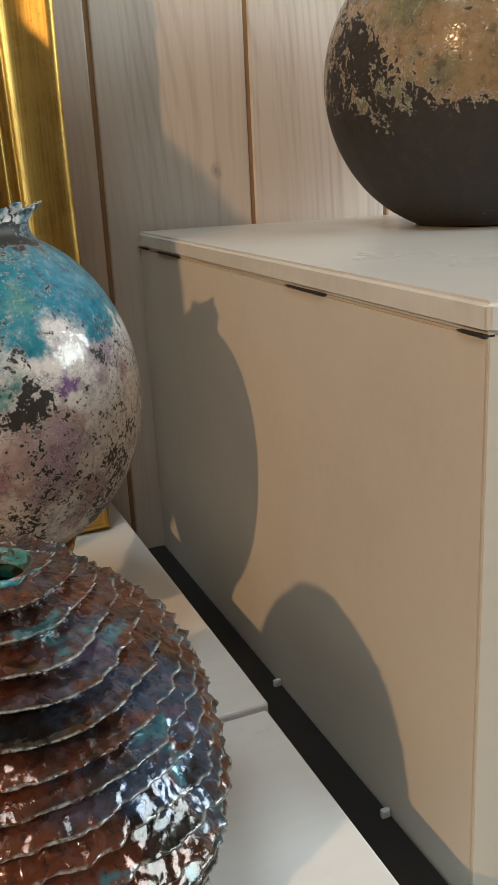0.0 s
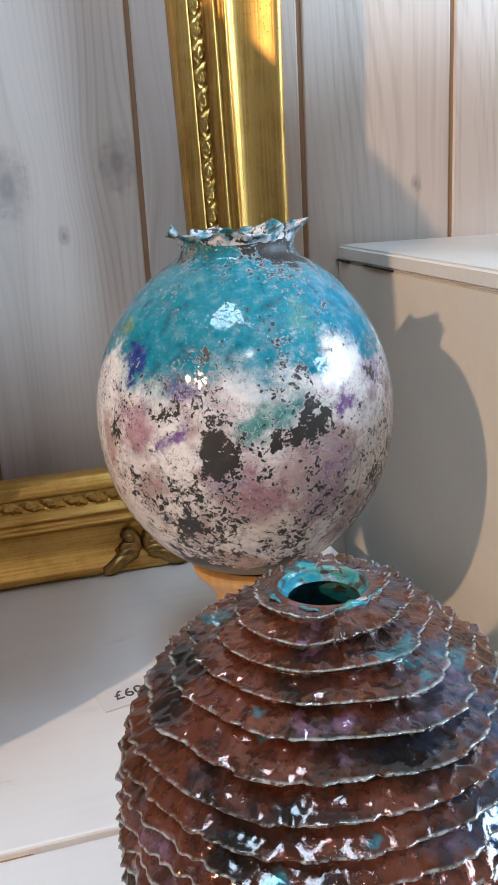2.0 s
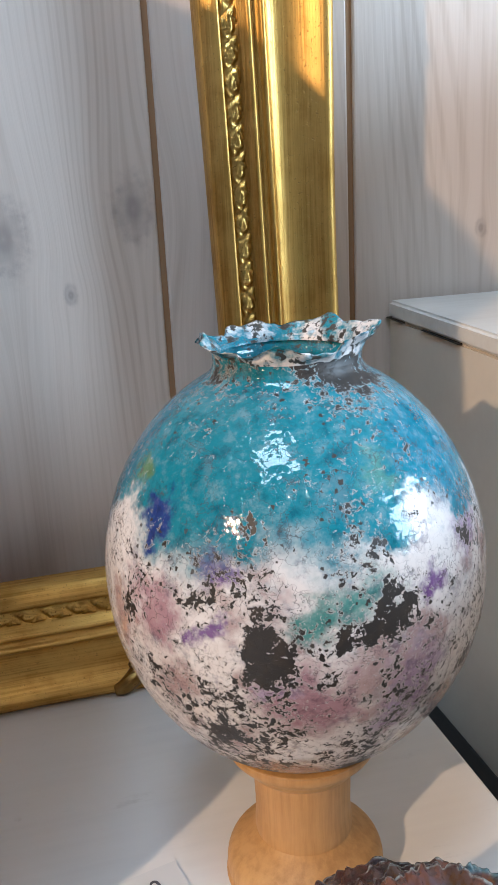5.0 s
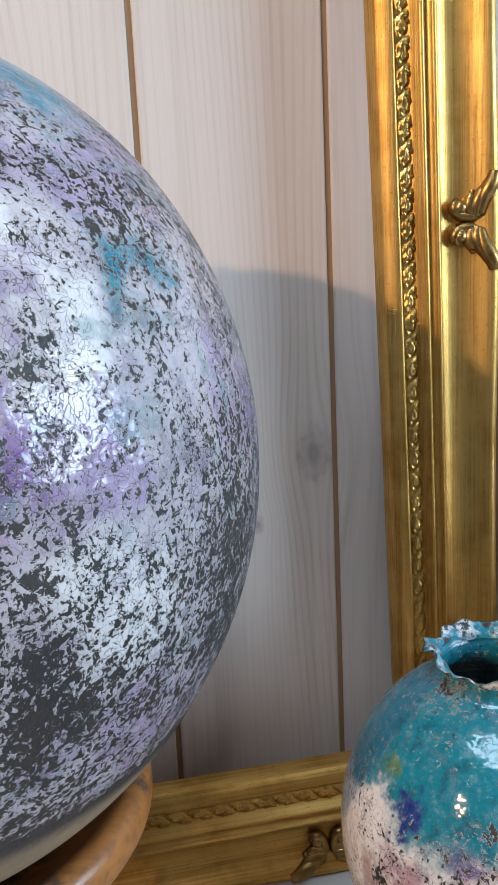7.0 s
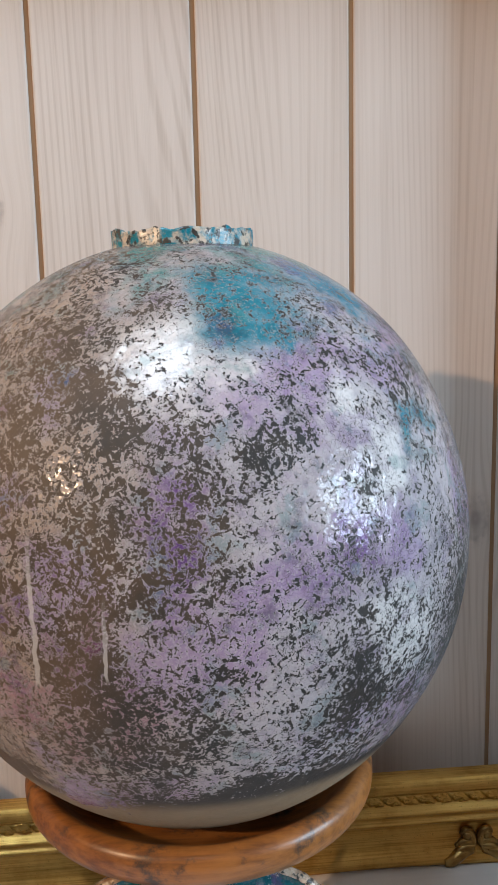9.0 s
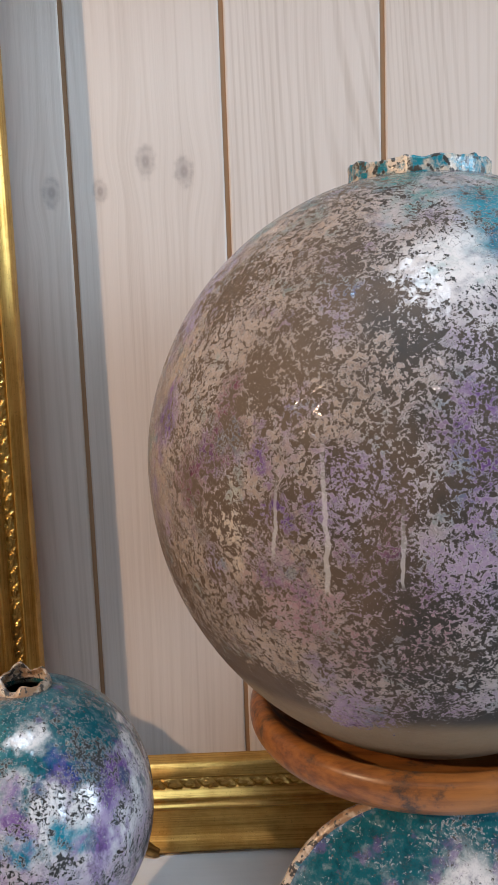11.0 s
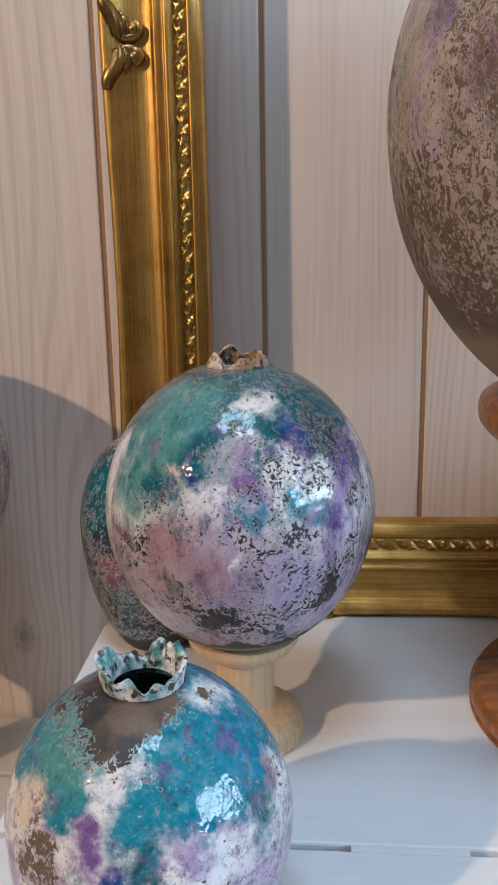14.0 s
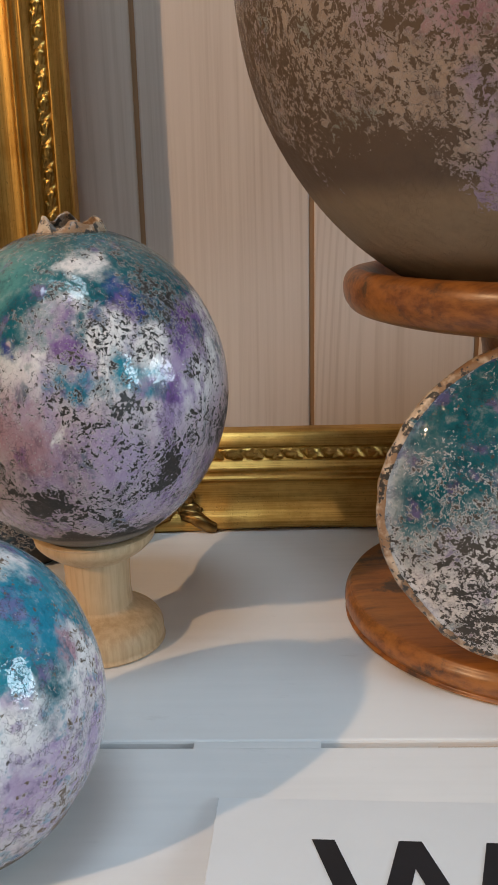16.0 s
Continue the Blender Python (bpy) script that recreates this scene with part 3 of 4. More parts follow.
def display_box():
    t = thing("display_box", (0.207, 0.274, FLOOR), "large cream-painted wooden box with a chipped glossy lid", "box")
    bm = box((0, 0, 0), (1.1, 0.486, 1.0), 0.0)
    for v in bm.verts:
        if v.co.z > 0.5:
            v.co.z = slope(v.co.y + 0.274) - 0.0135 - FLOOR
    bmesh.ops.bevel(bm, geom=bm.edges[:], offset=0.0012, segments=2, affect="EDGES")
    part("body", bm, BOX_CREAM, t)
    bm = box((-0.0012, -0.0012, 0), (1.1, 0.486, 1.0), 0.0)
    for v in bm.verts:
        v.co.z = slope(v.co.y + 0.274) - FLOOR - (0.0 if v.co.z > 0.5 else 0.0132)
    bmesh.ops.bevel(bm, geom=bm.edges[:], offset=0.0022, segments=3, affect="EDGES")
    lid = part("lid", bm, LID_WHITE, t, "glossy white lid, chipped along its edge")
    for y0, y1 in ((0.764, 0.735), (0.705, 0.650), (0.455, 0.408), (0.292, 0.275)):
        a, b = slope(y0) - 0.0134, slope(y1) - 0.0134
        bm = bmesh.new()
        vs = [bm.verts.new((x, y - 0.274, z - FLOOR)) for x in (-0.0016, 0.004) for y, z in ((y0, a - 0.0002), (y1, b - 0.0006), (y1, b + 0.0004), (y0, a + 0.0001))]
        for f in ((0, 1, 2, 3), (7, 6, 5, 4), (0, 4, 5, 1), (1, 5, 6, 2), (2, 6, 7, 3), (3, 7, 4, 0)):
            bm.faces.new([vs[i] for i in f])
        part("crack", bm, DARK_GAP, lid, "dark open joint under the lid")
    return t


def batten():
    # added strip: its black stands in for the empty, shaded gap
    t = thing("gap_shade_strip", (0.18, 0.42, FLOOR), "black strip standing in for the shade in the gap between table and box", "batten")
    part("strip", box((-0.0215, -0.33, 0), (0.026, 0.335, -0.054 - FLOOR), 0.002), BLACK, t)
    for y in (0.341, 0.482):
        part("clip", box((0.0195, y - 0.4212, -0.0545 - FLOOR), (0.0250, y - 0.4178, -0.0493 - FLOOR), 0.001), WHITE_BIT, t, "small white clip")
    return t


display_table()
low_step()
display_box()
batten()


# ---- the gilded frame ----
FW, FH, SLIM = 0.7905, 0.95, 0.9
MOULD = [(0.0, 0.0), (0.0, 0.030), (0.001, 0.0365), (0.004, 0.0385), (0.0075, 0.0375), (0.012, 0.0340), (0.018, 0.0298), (0.025, 0.0268), (0.032, 0.0258),
         (0.0375, 0.0268), (0.0400, 0.0285), (0.0405, 0.0318), (0.0424, 0.0332), (0.0442, 0.0318), (0.0447, 0.0290), (0.0482, 0.0284), (0.0490, 0.0308),
         (0.0508, 0.0320), (0.0526, 0.0308), (0.0531, 0.0282), (0.0550, 0.0276), (0.0553, 0.0235), (0.0668, 0.0215), (0.0672, 0.0240), (0.0690, 0.0240),
         (0.0775, 0.0180), (0.0785, 0.0165), (0.0785, 0.0)]


def sweep(s, length):
    """The swept outer edge: full at the carved shells and the corners."""
    k = s / length
    return 0.0038 * math.exp(-((k - 0.5) / 0.13) ** 2) + 0.0038 * (math.exp(-((k - 0.13) / 0.10) ** 2) + math.exp(-((k - 0.87) / 0.10) ** 2)) - 0.0012


def bar_mesh(name, length, material, place, end, steps=90):
    verts, faces = [], []
    m = len(MOULD)
    for i in range(steps + 1):
        for u, d in MOULD:
            s = end * u + (length - 2 * end * u) * i / steps
            g = -sweep(s, length) * max(0.0, 1 - u / 0.034)
            verts.append(place(s, u + g, d))
    for i in range(steps):
        for k in range(m - 1):
            faces.append((i * m + k, i * m + k + 1, (i + 1) * m + k + 1, (i + 1) * m + k))
    me = mesh_from(name, verts, faces, material)
    return me


def carved_mesh(name, length, place, end):
    """The band of turned leaves between the beads and the sight edge."""
    u0, u1, period = 0.0556, 0.0667, 0.0165
    across = 12
    steps = int((length - 2 * u1) / 0.00105)
    verts, faces = [], []
    for i in range(steps + 1):
        for k in range(across + 1):
            v = k / across
            u = u0 + (u1 - u0) * v
            s = end * u + (length - 2 * end * u) * i / steps
            w = 2 * v - 1
            ph = s / period + 0.26 * math.sin(2.2 * w + 0.6 * math.sin(2 * math.pi * s / period))
            f = ph % 1.0
            leaf = math.sin(math.pi * f) ** 0.6
            rib = 0.5 + 0.5 * math.cos(2 * math.pi * (2.5 * f + 1.3 * w * (1 if f > 0.5 else -1)))
            h = 0.0215 + (0.0006 + 0.0036 * leaf * (0.55 + 0.45 * rib)) * (1 - 0.75 * w ** 4)
            h += 0.0007 * noise.noise(Vector((s * 240, u * 240, length)))
            verts.append(place(s, u, h))
    for i in range(steps):
        for k in range(across):
            o = i * (across + 1) + k
            faces.append((o, o + 1, o + across + 2, o + across + 1))
    return mesh_from(name, verts, faces, GOLD_CARVED)


def shell_mesh(name, place):
    """A mirrored pair of leaf scrolls with round bosses, lying over the hollow of the moulding."""
    pieces = []
    for side in (-1, 1):
        for line, fat in ((((0.0335, 0.0030), (0.0270, 0.0040), (0.0205, 0.0075), (0.0135, 0.0105), (0.0045, 0.0120)), 0.0040),
                          (((0.0235, 0.0085), (0.0165, 0.0125), (0.0095, 0.0145), (0.0030, 0.0135)), 0.0034),
                          (((0.0185, 0.0165), (0.0140, 0.0185), (0.0085, 0.0185), (0.0030, 0.0165)), 0.0032),
                          (((0.0040, 0.0150), (0.0038, 0.0215), (0.0070, 0.0275), (0.0115, 0.0290), (0.0150, 0.0255)), 0.0030)):
            fine = smooth_profile([(u, s) for s, u in line], 5)
            pts, rad = [], []
            for i, (u, s) in enumerate(fine):
                t = i / (len(fine) - 1)
                pts.append(place(side * s, u, 0.0290 + 0.0095 * max(0.0, 0.024 - u) / 0.024))
                rad.append(1.2 * fat * (0.42 + 0.85 * math.sin(math.pi * min(t * 0.8 + 0.12, 1.0))))
            pieces.append(tube(pts, rad))
        curl = bmesh.new()
        bmesh.ops.create_uvsphere(curl, u_segments=12, v_segments=8, radius=0.0026)
        c = Vector(place(side * 0.0195, 0.0165, 0.0312))
        pieces.append(([v.co + c for v in curl.verts], [tuple(v.index for v in f.verts) for f in curl.faces]))
        curl.free()
        ball = bmesh.new()
        bmesh.ops.create_uvsphere(ball, u_segments=14, v_segments=10, radius=0.0052)
        c = Vector(place(side * 0.0098, 0.0252, 0.0300))
        vs = [v.co + c for v in ball.verts]
        pieces.append((vs, [tuple(v.index for v in f.verts) for f in ball.faces]))
        ball.free()
    return merged(name, pieces, GOLD_DARK)


def picture_frame():
    t = thing("picture_frame", (-0.2548, 0.7145, 0.001), "empty ornate gilded frame leaning on the panelling", "picture frame")
    t.rotation_euler = (radians(-0.5), 0, radians(1.0))
    h = FW / 2
    sides = {
        "bottom_rail": (FW, lambda s, u, d: (-h + s, -d, u), GOLD_LIE, SLIM),
        "top_rail": (FW - 0.0221, lambda s, u, d: (h - 0.0221 - s, -d, FH - u), GOLD_LIE, SLIM),
        "side_rail": (FH, lambda s, u, d: (-h + u * (SLIM + 0.05), -d, FH - s), GOLD, 1.0),
        "side_rail.001": (FH, lambda s, u, d: (h - u * (0.90 + 0.20 * s) - 0.010 * max(0.0, s - 0.1), -d, s), GOLD, 1.0),
    }
    for name, (length, place, mat, end) in sides.items():
        rail = part(name.split(".")[0], bar_mesh("rail", length, mat, place, end), mat, t)
        part("carved_band", carved_mesh("carved_band", length, place, end), GOLD_CARVED, rail, "carved band of turned leaves")
        if name == "bottom_rail":
            spots = (FW * 0.5 - 0.252, FW * 0.5 + 0.256)
        elif name == "side_rail":
            spots = (FH - 0.466,)
        elif name == "side_rail.001":
            spots = (0.489,)
        else:
            spots = ()
        for s0 in spots:
            sh = shell_mesh("shell_ornament", lambda s, u, d, p=place, o=s0: p(o + s, u, d))
            part("shell_ornament", sh, GOLD_CARVED, rail, "dark gilded scroll ornament")
    return t


picture_frame()


# ---- pots and stands ----
def candle_stand(at, height, col, wood, label):
    t = thing("pot_stand", at, label, "stand", "turned pot stands")
    prof = smooth_profile([(0.0, 0.0), (0.036, 0.0), (0.0385, 0.004), (0.0385, 0.010), (0.036, 0.0155), (0.030, 0.020), (col + 0.002, 0.0235), (col, 0.026)], 5)
    part("foot", lathe("foot", prof, wood, 64), wood, t)
    prof = [(col, 0.0245), (col * 1.01, 0.03), (col * 0.985, height * 0.5), (col * 1.01, height - 0.016)]
    part("stem", lathe("stem", smooth_profile(prof, 5), wood, 64), wood, t)
    prof = smooth_profile([(col * 0.9, height - 0.0175), (col + 0.003, height - 0.0165), (0.031, height - 0.011), (0.0355, height - 0.006), (0.036, height - 0.002), (0.034, height), (0.0, height - 0.0015)], 5)
    part("cup", lathe("cup", prof, wood, 64), wood, t)
    return t


def ribbed(count, depth, height, seed):
    """Soft upright lobes, as on a fruit, fading out at foot and mouth."""
    def ruffle(v, a, j):
        k = max(0.0, 1 - (v.z / height) ** 2)
        w = abs(math.sin(0.5 * count * (a + seed) + 0.35 * noise.noise(Vector((math.cos(a) * 2, math.sin(a) * 2, seed)))))
        f = 1 + depth * k * (w ** 0.6 - 0.72)
        return Vector((v.x * f, v.y * f, v.z))
    return ruffle


def pot(name, at, label, profile, glaze, rim=None, rim_glaze=None, wobble=0.012, seed=0.0, group="raku pots", seg=128, ribs=None):
    t = thing(name, at, label, "pot", group)
    part("body", lathe("body", profile, glaze, seg, wobble, seed, ribs), glaze, t)
    if rim:
        part("rim", ragged_rim("rim", *rim["size"], rim_glaze, rim["seed"], rim.get("lobes", 7), rim.get("tear", 0.45), rim.get("thick", 0.0022)), rim_glaze, t, rim["label"])
    return t


# the turquoise pot and its stand
TEAL_GLAZE = mat_raku("raku_turquoise_white_lilac", 0.0837, [
    (-0.070, -0.044, 0.010, 0.018, "pink"), (-0.020, -0.079, -0.021, 0.021, "pink"), (0.002, -0.083, -0.016, 0.012, "rose"), (0.021, -0.079, -0.022, 0.019, "lilac"), (-0.065, -0.049, -0.022, 0.015, "rose"),
    (-0.036, -0.074, -0.016, 0.009, "lilac"), (-0.051, -0.060, 0.032, 0.011, "purple"), (-0.057, -0.061, 0.002, 0.007, "purple"), (0.028, -0.078, 0.014, 0.011, "purple"), (0.051, -0.061, 0.030, 0.013, "lilac"),
    (-0.017, -0.075, 0.037, 0.018, "white"), (-0.051, -0.047, 0.053, 0.028, "teal"), (-0.011, -0.061, 0.062, 0.034, "teal"), (0.041, -0.049, 0.061, 0.025, "blue_teal"), (-0.063, -0.039, 0.044, 0.008, "blue"),
    (0.015, -0.064, 0.058, 0.010, "sea"), (-0.067, -0.019, 0.052, 0.009, "green"), (-0.001, -0.081, 0.022, 0.014, "sea"), (-0.016, -0.081, 0.014, 0.012, "sea"), (-0.021, -0.007, 0.090, 0.011, "tan")], [
    (-0.033, -0.077, 0.002, 0.013), (-0.038, -0.074, -0.007, 0.008), (0.006, -0.083, 0.002, 0.012), (0.014, -0.082, 0.014, 0.008), (0.014, -0.076, 0.036, 0.008),
    (-0.059, -0.057, 0.019, 0.007), (-0.078, -0.031, 0.008, 0.008), (-0.048, -0.059, -0.040, 0.011), (0.050, -0.062, 0.028, 0.008), (-0.036, -0.065, 0.043, 0.004),
    (-0.010, -0.057, 0.067, -0.035), (-0.017, -0.076, 0.035, -0.014), (0.055, -0.031, 0.061, -0.023), (-0.015, -0.080, -0.023, -0.018), (-0.057, -0.038, 0.053, -0.018),
    (0.012, -0.030, 0.092, 0.022)],
    low="white", flake=0.58, fine=0.95, second="clay", seed=1.0, wash=0.16, depth=0.24, cloud=0.14, ledge=(-0.74, -0.95), lace=0.5, tint="rose")
candle_stand((0.043, 0.498, 0.0), 0.0795, 0.0235, OAK_WARM, "turned orange beech stand on the white table")
TP = globe_profile(0.0837, 0.0935, 0.0945, 0.029, 0.036)[:-9] + [(0.0340, 0.0858), (0.0322, 0.0878), (0.0312, 0.0905), (0.0314, 0.0950), (0.0300, 0.0950), (0.0290, 0.0870), (0.029, 0.083), (0.034, 0.077), (0.05, 0.063)]
pot("turquoise_pot", (0.043, 0.498, 0.0795 + 0.0945 * math.sin(math.acos(0.029 / 0.0837))), "round raku pot in turquoise, white and lilac with a torn rim",
    TP, TEAL_GLAZE, {"size": (0.0312, 0.0368, 0.0935, 0.1050), "seed": 4.2, "lobes": 8, "tear": 0.34, "label": "torn turquoise rim, ruffled like petals"},
    mat_rim("torn_turquoise_rim", "teal", "white", 2.0), seed=1.0)

# the violet and sea-green pot
LEFT_GLAZE = mat_raku("raku_sea_green_violet", 0.0835, [
    (-0.033, -0.077, -0.005, 0.025, "pink"), (-0.002, -0.083, -0.009, 0.018, "pink"), (0.031, -0.076, -0.018, 0.021, "lilac"), (-0.031, -0.053, 0.062, 0.039, "sea"), (-0.053, -0.056, 0.034, 0.027, "sea"),
    (0.015, -0.045, 0.074, 0.015, "white"), (-0.014, -0.065, 0.054, 0.021, "dark_teal"), (0.032, -0.056, 0.057, 0.013, "blue"), (0.049, -0.026, 0.067, 0.021, "dark_teal"), (-0.031, -0.064, 0.046, 0.007, "cream"),
    (-0.064, -0.054, 0.003, 0.014, "maroon"), (-0.039, -0.067, 0.033, 0.013, "dark_teal"), (-0.016, -0.072, 0.042, 0.008, "blue"), (0.010, -0.075, 0.038, 0.015, "purple"), (0.041, -0.070, 0.021, 0.015, "teal"),
    (0.013, -0.080, 0.022, 0.014, "blue_teal"), (0.055, -0.062, 0.010, 0.014, "purple"), (0.065, -0.037, 0.040, 0.017, "purple"), (0.010, -0.083, -0.003, 0.007, "white"), (-0.003, -0.005, 0.090, 0.020, "tan")], [
    (0.016, -0.079, -0.023, 0.008), (-0.004, -0.072, -0.045, 0.012), (0.021, -0.039, 0.077, 0.004), (0.053, -0.059, -0.029, 0.010), (0.068, -0.046, 0.016, 0.009),
    (0.043, -0.072, 0.003, 0.007), (-0.034, -0.056, 0.056, -0.031), (-0.033, -0.077, -0.005, -0.013), (-0.065, -0.049, 0.020, -0.011), (-0.007, -0.001, 0.090, 0.006)],
    high="dark_teal", low="mauve", flake=0.66, fine=1.1, second="clay", seed=5.0, wash=0.6, depth=0.2, cloud=0.16, lace=0.42, ledge=(-0.78, -0.92), run=0.5, cap=0.95)
candle_stand((-0.5345, 0.4985, 0.0), 0.0745, 0.0200, BEECH, "turned pale beech stand on the white table")
LP = globe_profile(0.0835, 0.0905, 0.0925, 0.031, 0.019)
pot("violet_pot", (-0.5345, 0.4985, 0.0745 + 0.0925 * math.sin(math.acos(0.031 / 0.0835))), "round raku pot in sea green, violet and white crackle", LP, LEFT_GLAZE,
    {"size": (0.0195, 0.0165, 0.0870, 0.0985), "seed": 7.7, "lobes": 5, "tear": 0.4, "thick": 0.0035, "label": "small torn rim of bare clay"}, mat_rim("torn_clay_rim", "tan", "cream", 5.0), seed=3.0, seg=192, ribs=ribbed(11, 0.022, 0.09, 0.4))

# the low pot in front
FRONT_GLAZE = mat_raku("raku_teal_blue_white", 0.0653, [
    (0.014, -0.060, -0.012, 0.020, "pink"), (0.037, -0.053, 0.005, 0.022, "white"), (0.045, -0.045, -0.010, 0.020, "lilac"), (-0.026, -0.033, 0.053, 0.026, "sea"),
    (0.016, -0.034, 0.056, 0.024, "teal"), (0.045, -0.021, 0.047, 0.024, "blue_teal"), (-0.003, -0.045, 0.050, 0.012, "white"), (-0.004, -0.053, 0.038, 0.010, "white"),
    (0.058, -0.012, 0.032, 0.010, "pink"), (0.054, -0.029, 0.024, 0.014, "dark_teal"), (0.012, -0.060, 0.022, 0.012, "dark_teal"), (0.010, -0.055, 0.034, 0.012, "teal"),
    (-0.010, -0.059, 0.029, 0.012, "purple"), (-0.002, -0.063, 0.017, 0.007, "blue"), (-0.014, -0.063, 0.009, 0.006, "blue"), (0.030, -0.052, 0.024, 0.012, "lilac"),
    (-0.008, -0.062, -0.005, 0.010, "purple"), (0.029, -0.004, 0.062, 0.014, "white"), (-0.045, -0.04, 0.03, 0.016, "cream"), (-0.03, -0.055, 0.01, 0.014, "lilac")],
    [(-0.010, -0.014, 0.069, 0.036), (0.0, -0.018, 0.070, 0.02), (-0.002, -0.065, 0.004, 0.006), (-0.002, -0.062, -0.012, 0.007), (0.014, -0.034, 0.054, -0.026), (0.045, -0.021, 0.045, -0.026),
     (0.035, -0.053, 0.005, -0.026), (-0.026, -0.033, 0.05, -0.022), (-0.035, -0.052, 0.016, 0.014), (0.03, -0.005, 0.066, 0.008)],
    high="teal", low="ash", flake=0.53, fine=1.0, seed=9.0, wash=0.6, depth=0.3, cloud=0.14, second="warm", lace=0.5, ledge=(-0.66, -0.85))
FP = globe_profile(0.0653, 0.0715, 0.0722, 0.027, 0.0185)
pot("squat_pot", (-0.563, 0.3255, 0.0722 * math.sin(math.acos(0.027 / 0.0653))), "small glossy raku pot in teal, blue and white", FP, FRONT_GLAZE,
    {"size": (0.0180, 0.0195, 0.0670, 0.0835), "seed": 11.4, "lobes": 6, "tear": 0.36, "thick": 0.004, "label": "torn white and turquoise rim"}, mat_rim("torn_white_rim", "white", "sea", 8.0), seed=6.0, seg=192, ribs=ribbed(10, 0.03, 0.07, 0.2))

# the dark pot behind
DARK_GLAZE = mat_raku("raku_dark_blue_flecked", 0.058, [(-0.03, -0.04, 0.04, 0.03, "dark_teal"), (-0.02, -0.05, -0.02, 0.02, "maroon"), (-0.045, -0.03, 0.0, 0.02, "dark_teal"), (0, 0, 0.07, 0.03, "tan")],
    [(-0.05, -0.02, 0.0, 0.035), (-0.04, -0.04, -0.02, 0.02)], high="ink", mid="ink", low="ink", tint="dark_teal", foot="clay", second="clay", flake=0.58, fine=1.0, ledge=(-1.3, -1.6), seed=13.0)
pot("dark_pot", (-0.618, 0.632, 0.114 * math.sin(math.acos(0.026 / 0.058))), "dark blue raku pot flecked with white", globe_profile(0.058, 0.076, 0.114, 0.026, 0.014), DARK_GLAZE,
    {"size": (0.0145, 0.0165, 0.0735, 0.084), "seed": 3.3, "label": "pale torn rim"}, mat_rim("torn_pale_rim", "tan", "white", 1.0), seed=8.0)

# the pot at the edge of the bench, on its stand
candle_stand((-0.872, 0.622, -0.158), 0.170, 0.022, BEECH, "tall turned beech stand on the low bench")
EDGE_GLAZE = mat_raku("raku_teal_smoked", 0.108, [(0.09, -0.04, 0.03, 0.05, "dark_teal"), (0.09, -0.03, -0.03, 0.03, "cream"), (0.08, -0.03, 0.075, 0.03, "tan")],
    [(0.08, -0.04, 0.08, 0.03), (0.08, -0.05, -0.05, 0.04)], high="dark_teal", low="cream", flake=0.52, fine=0.9, seed=17.0)
pot("smoked_pot", (-0.872, 0.622, 0.012 + 0.134 * math.sin(math.acos(0.034 / 0.134))), "large smoked raku pot with teal glaze on a stand", globe_profile(0.134, 0.134, 0.134, 0.034, 0.024), EDGE_GLAZE,
    {"size": (0.0245, 0.027, 0.1310, 0.143), "seed": 6.1, "label": "torn dark rim"}, mat_rim("torn_dark_rim", "brown", "dark_teal", 3.0), seed=2.0)

# the black pot on the box
BLACK_GLAZE = mat_raku("raku_black_gold_flakes", 0.1218, [(-0.06, -0.09, 0.04, 0.06, "sand"), (0.02, -0.11, 0.05, 0.05, "sand"), (-0.095, -0.06, 0.055, 0.028, "moss"), (-0.02, -0.1, 0.070, 0.034, "moss"), (-0.045, -0.105, 0.02, 0.016, "moss"), (0.05, -0.09, 0.07, 0.012, "maroon")],
    [(-0.12, -0.02, 0.0, 0.04), (-0.035, -0.112, 0.022, 0.018), (0.015, -0.118, 0.02, 0.026), (-0.08, -0.08, 0.05, -0.03), (-0.065, -0.10, -0.020, -0.03), (-0.015, -0.108, 0.055, -0.03), (-0.005, -0.12, 0.000, -0.024), (0.06, -0.1, 0.05, 0.06), (0.03, -0.10, 0.10, 0.05)],
    high="sand", mid="sand", low="sand", foot="clay", flake=0.80, fine=0.5, seed=21.0, ledge=(-0.02, -0.42), gloss=0.12, tint="moss", second="clay", patchy=1.2, lace=0.35, wash=0.3, cloud=0.1)
pot("black_pot", (0.447, 0.600, slope(0.60) + 0.1165 * math.sin(math.acos(0.045 / 0.1218))), "large smoked black raku pot with golden glaze flakes", globe_profile(0.1218, 0.117, 0.1165, 0.045, 0.035), BLACK_GLAZE,
    {"size": (0.035, 0.039, 0.110, 0.125), "seed": 9.1, "label": "torn black rim"}, mat_rim("torn_black_rim", "clay", "cream", 4.0), seed=4.0)


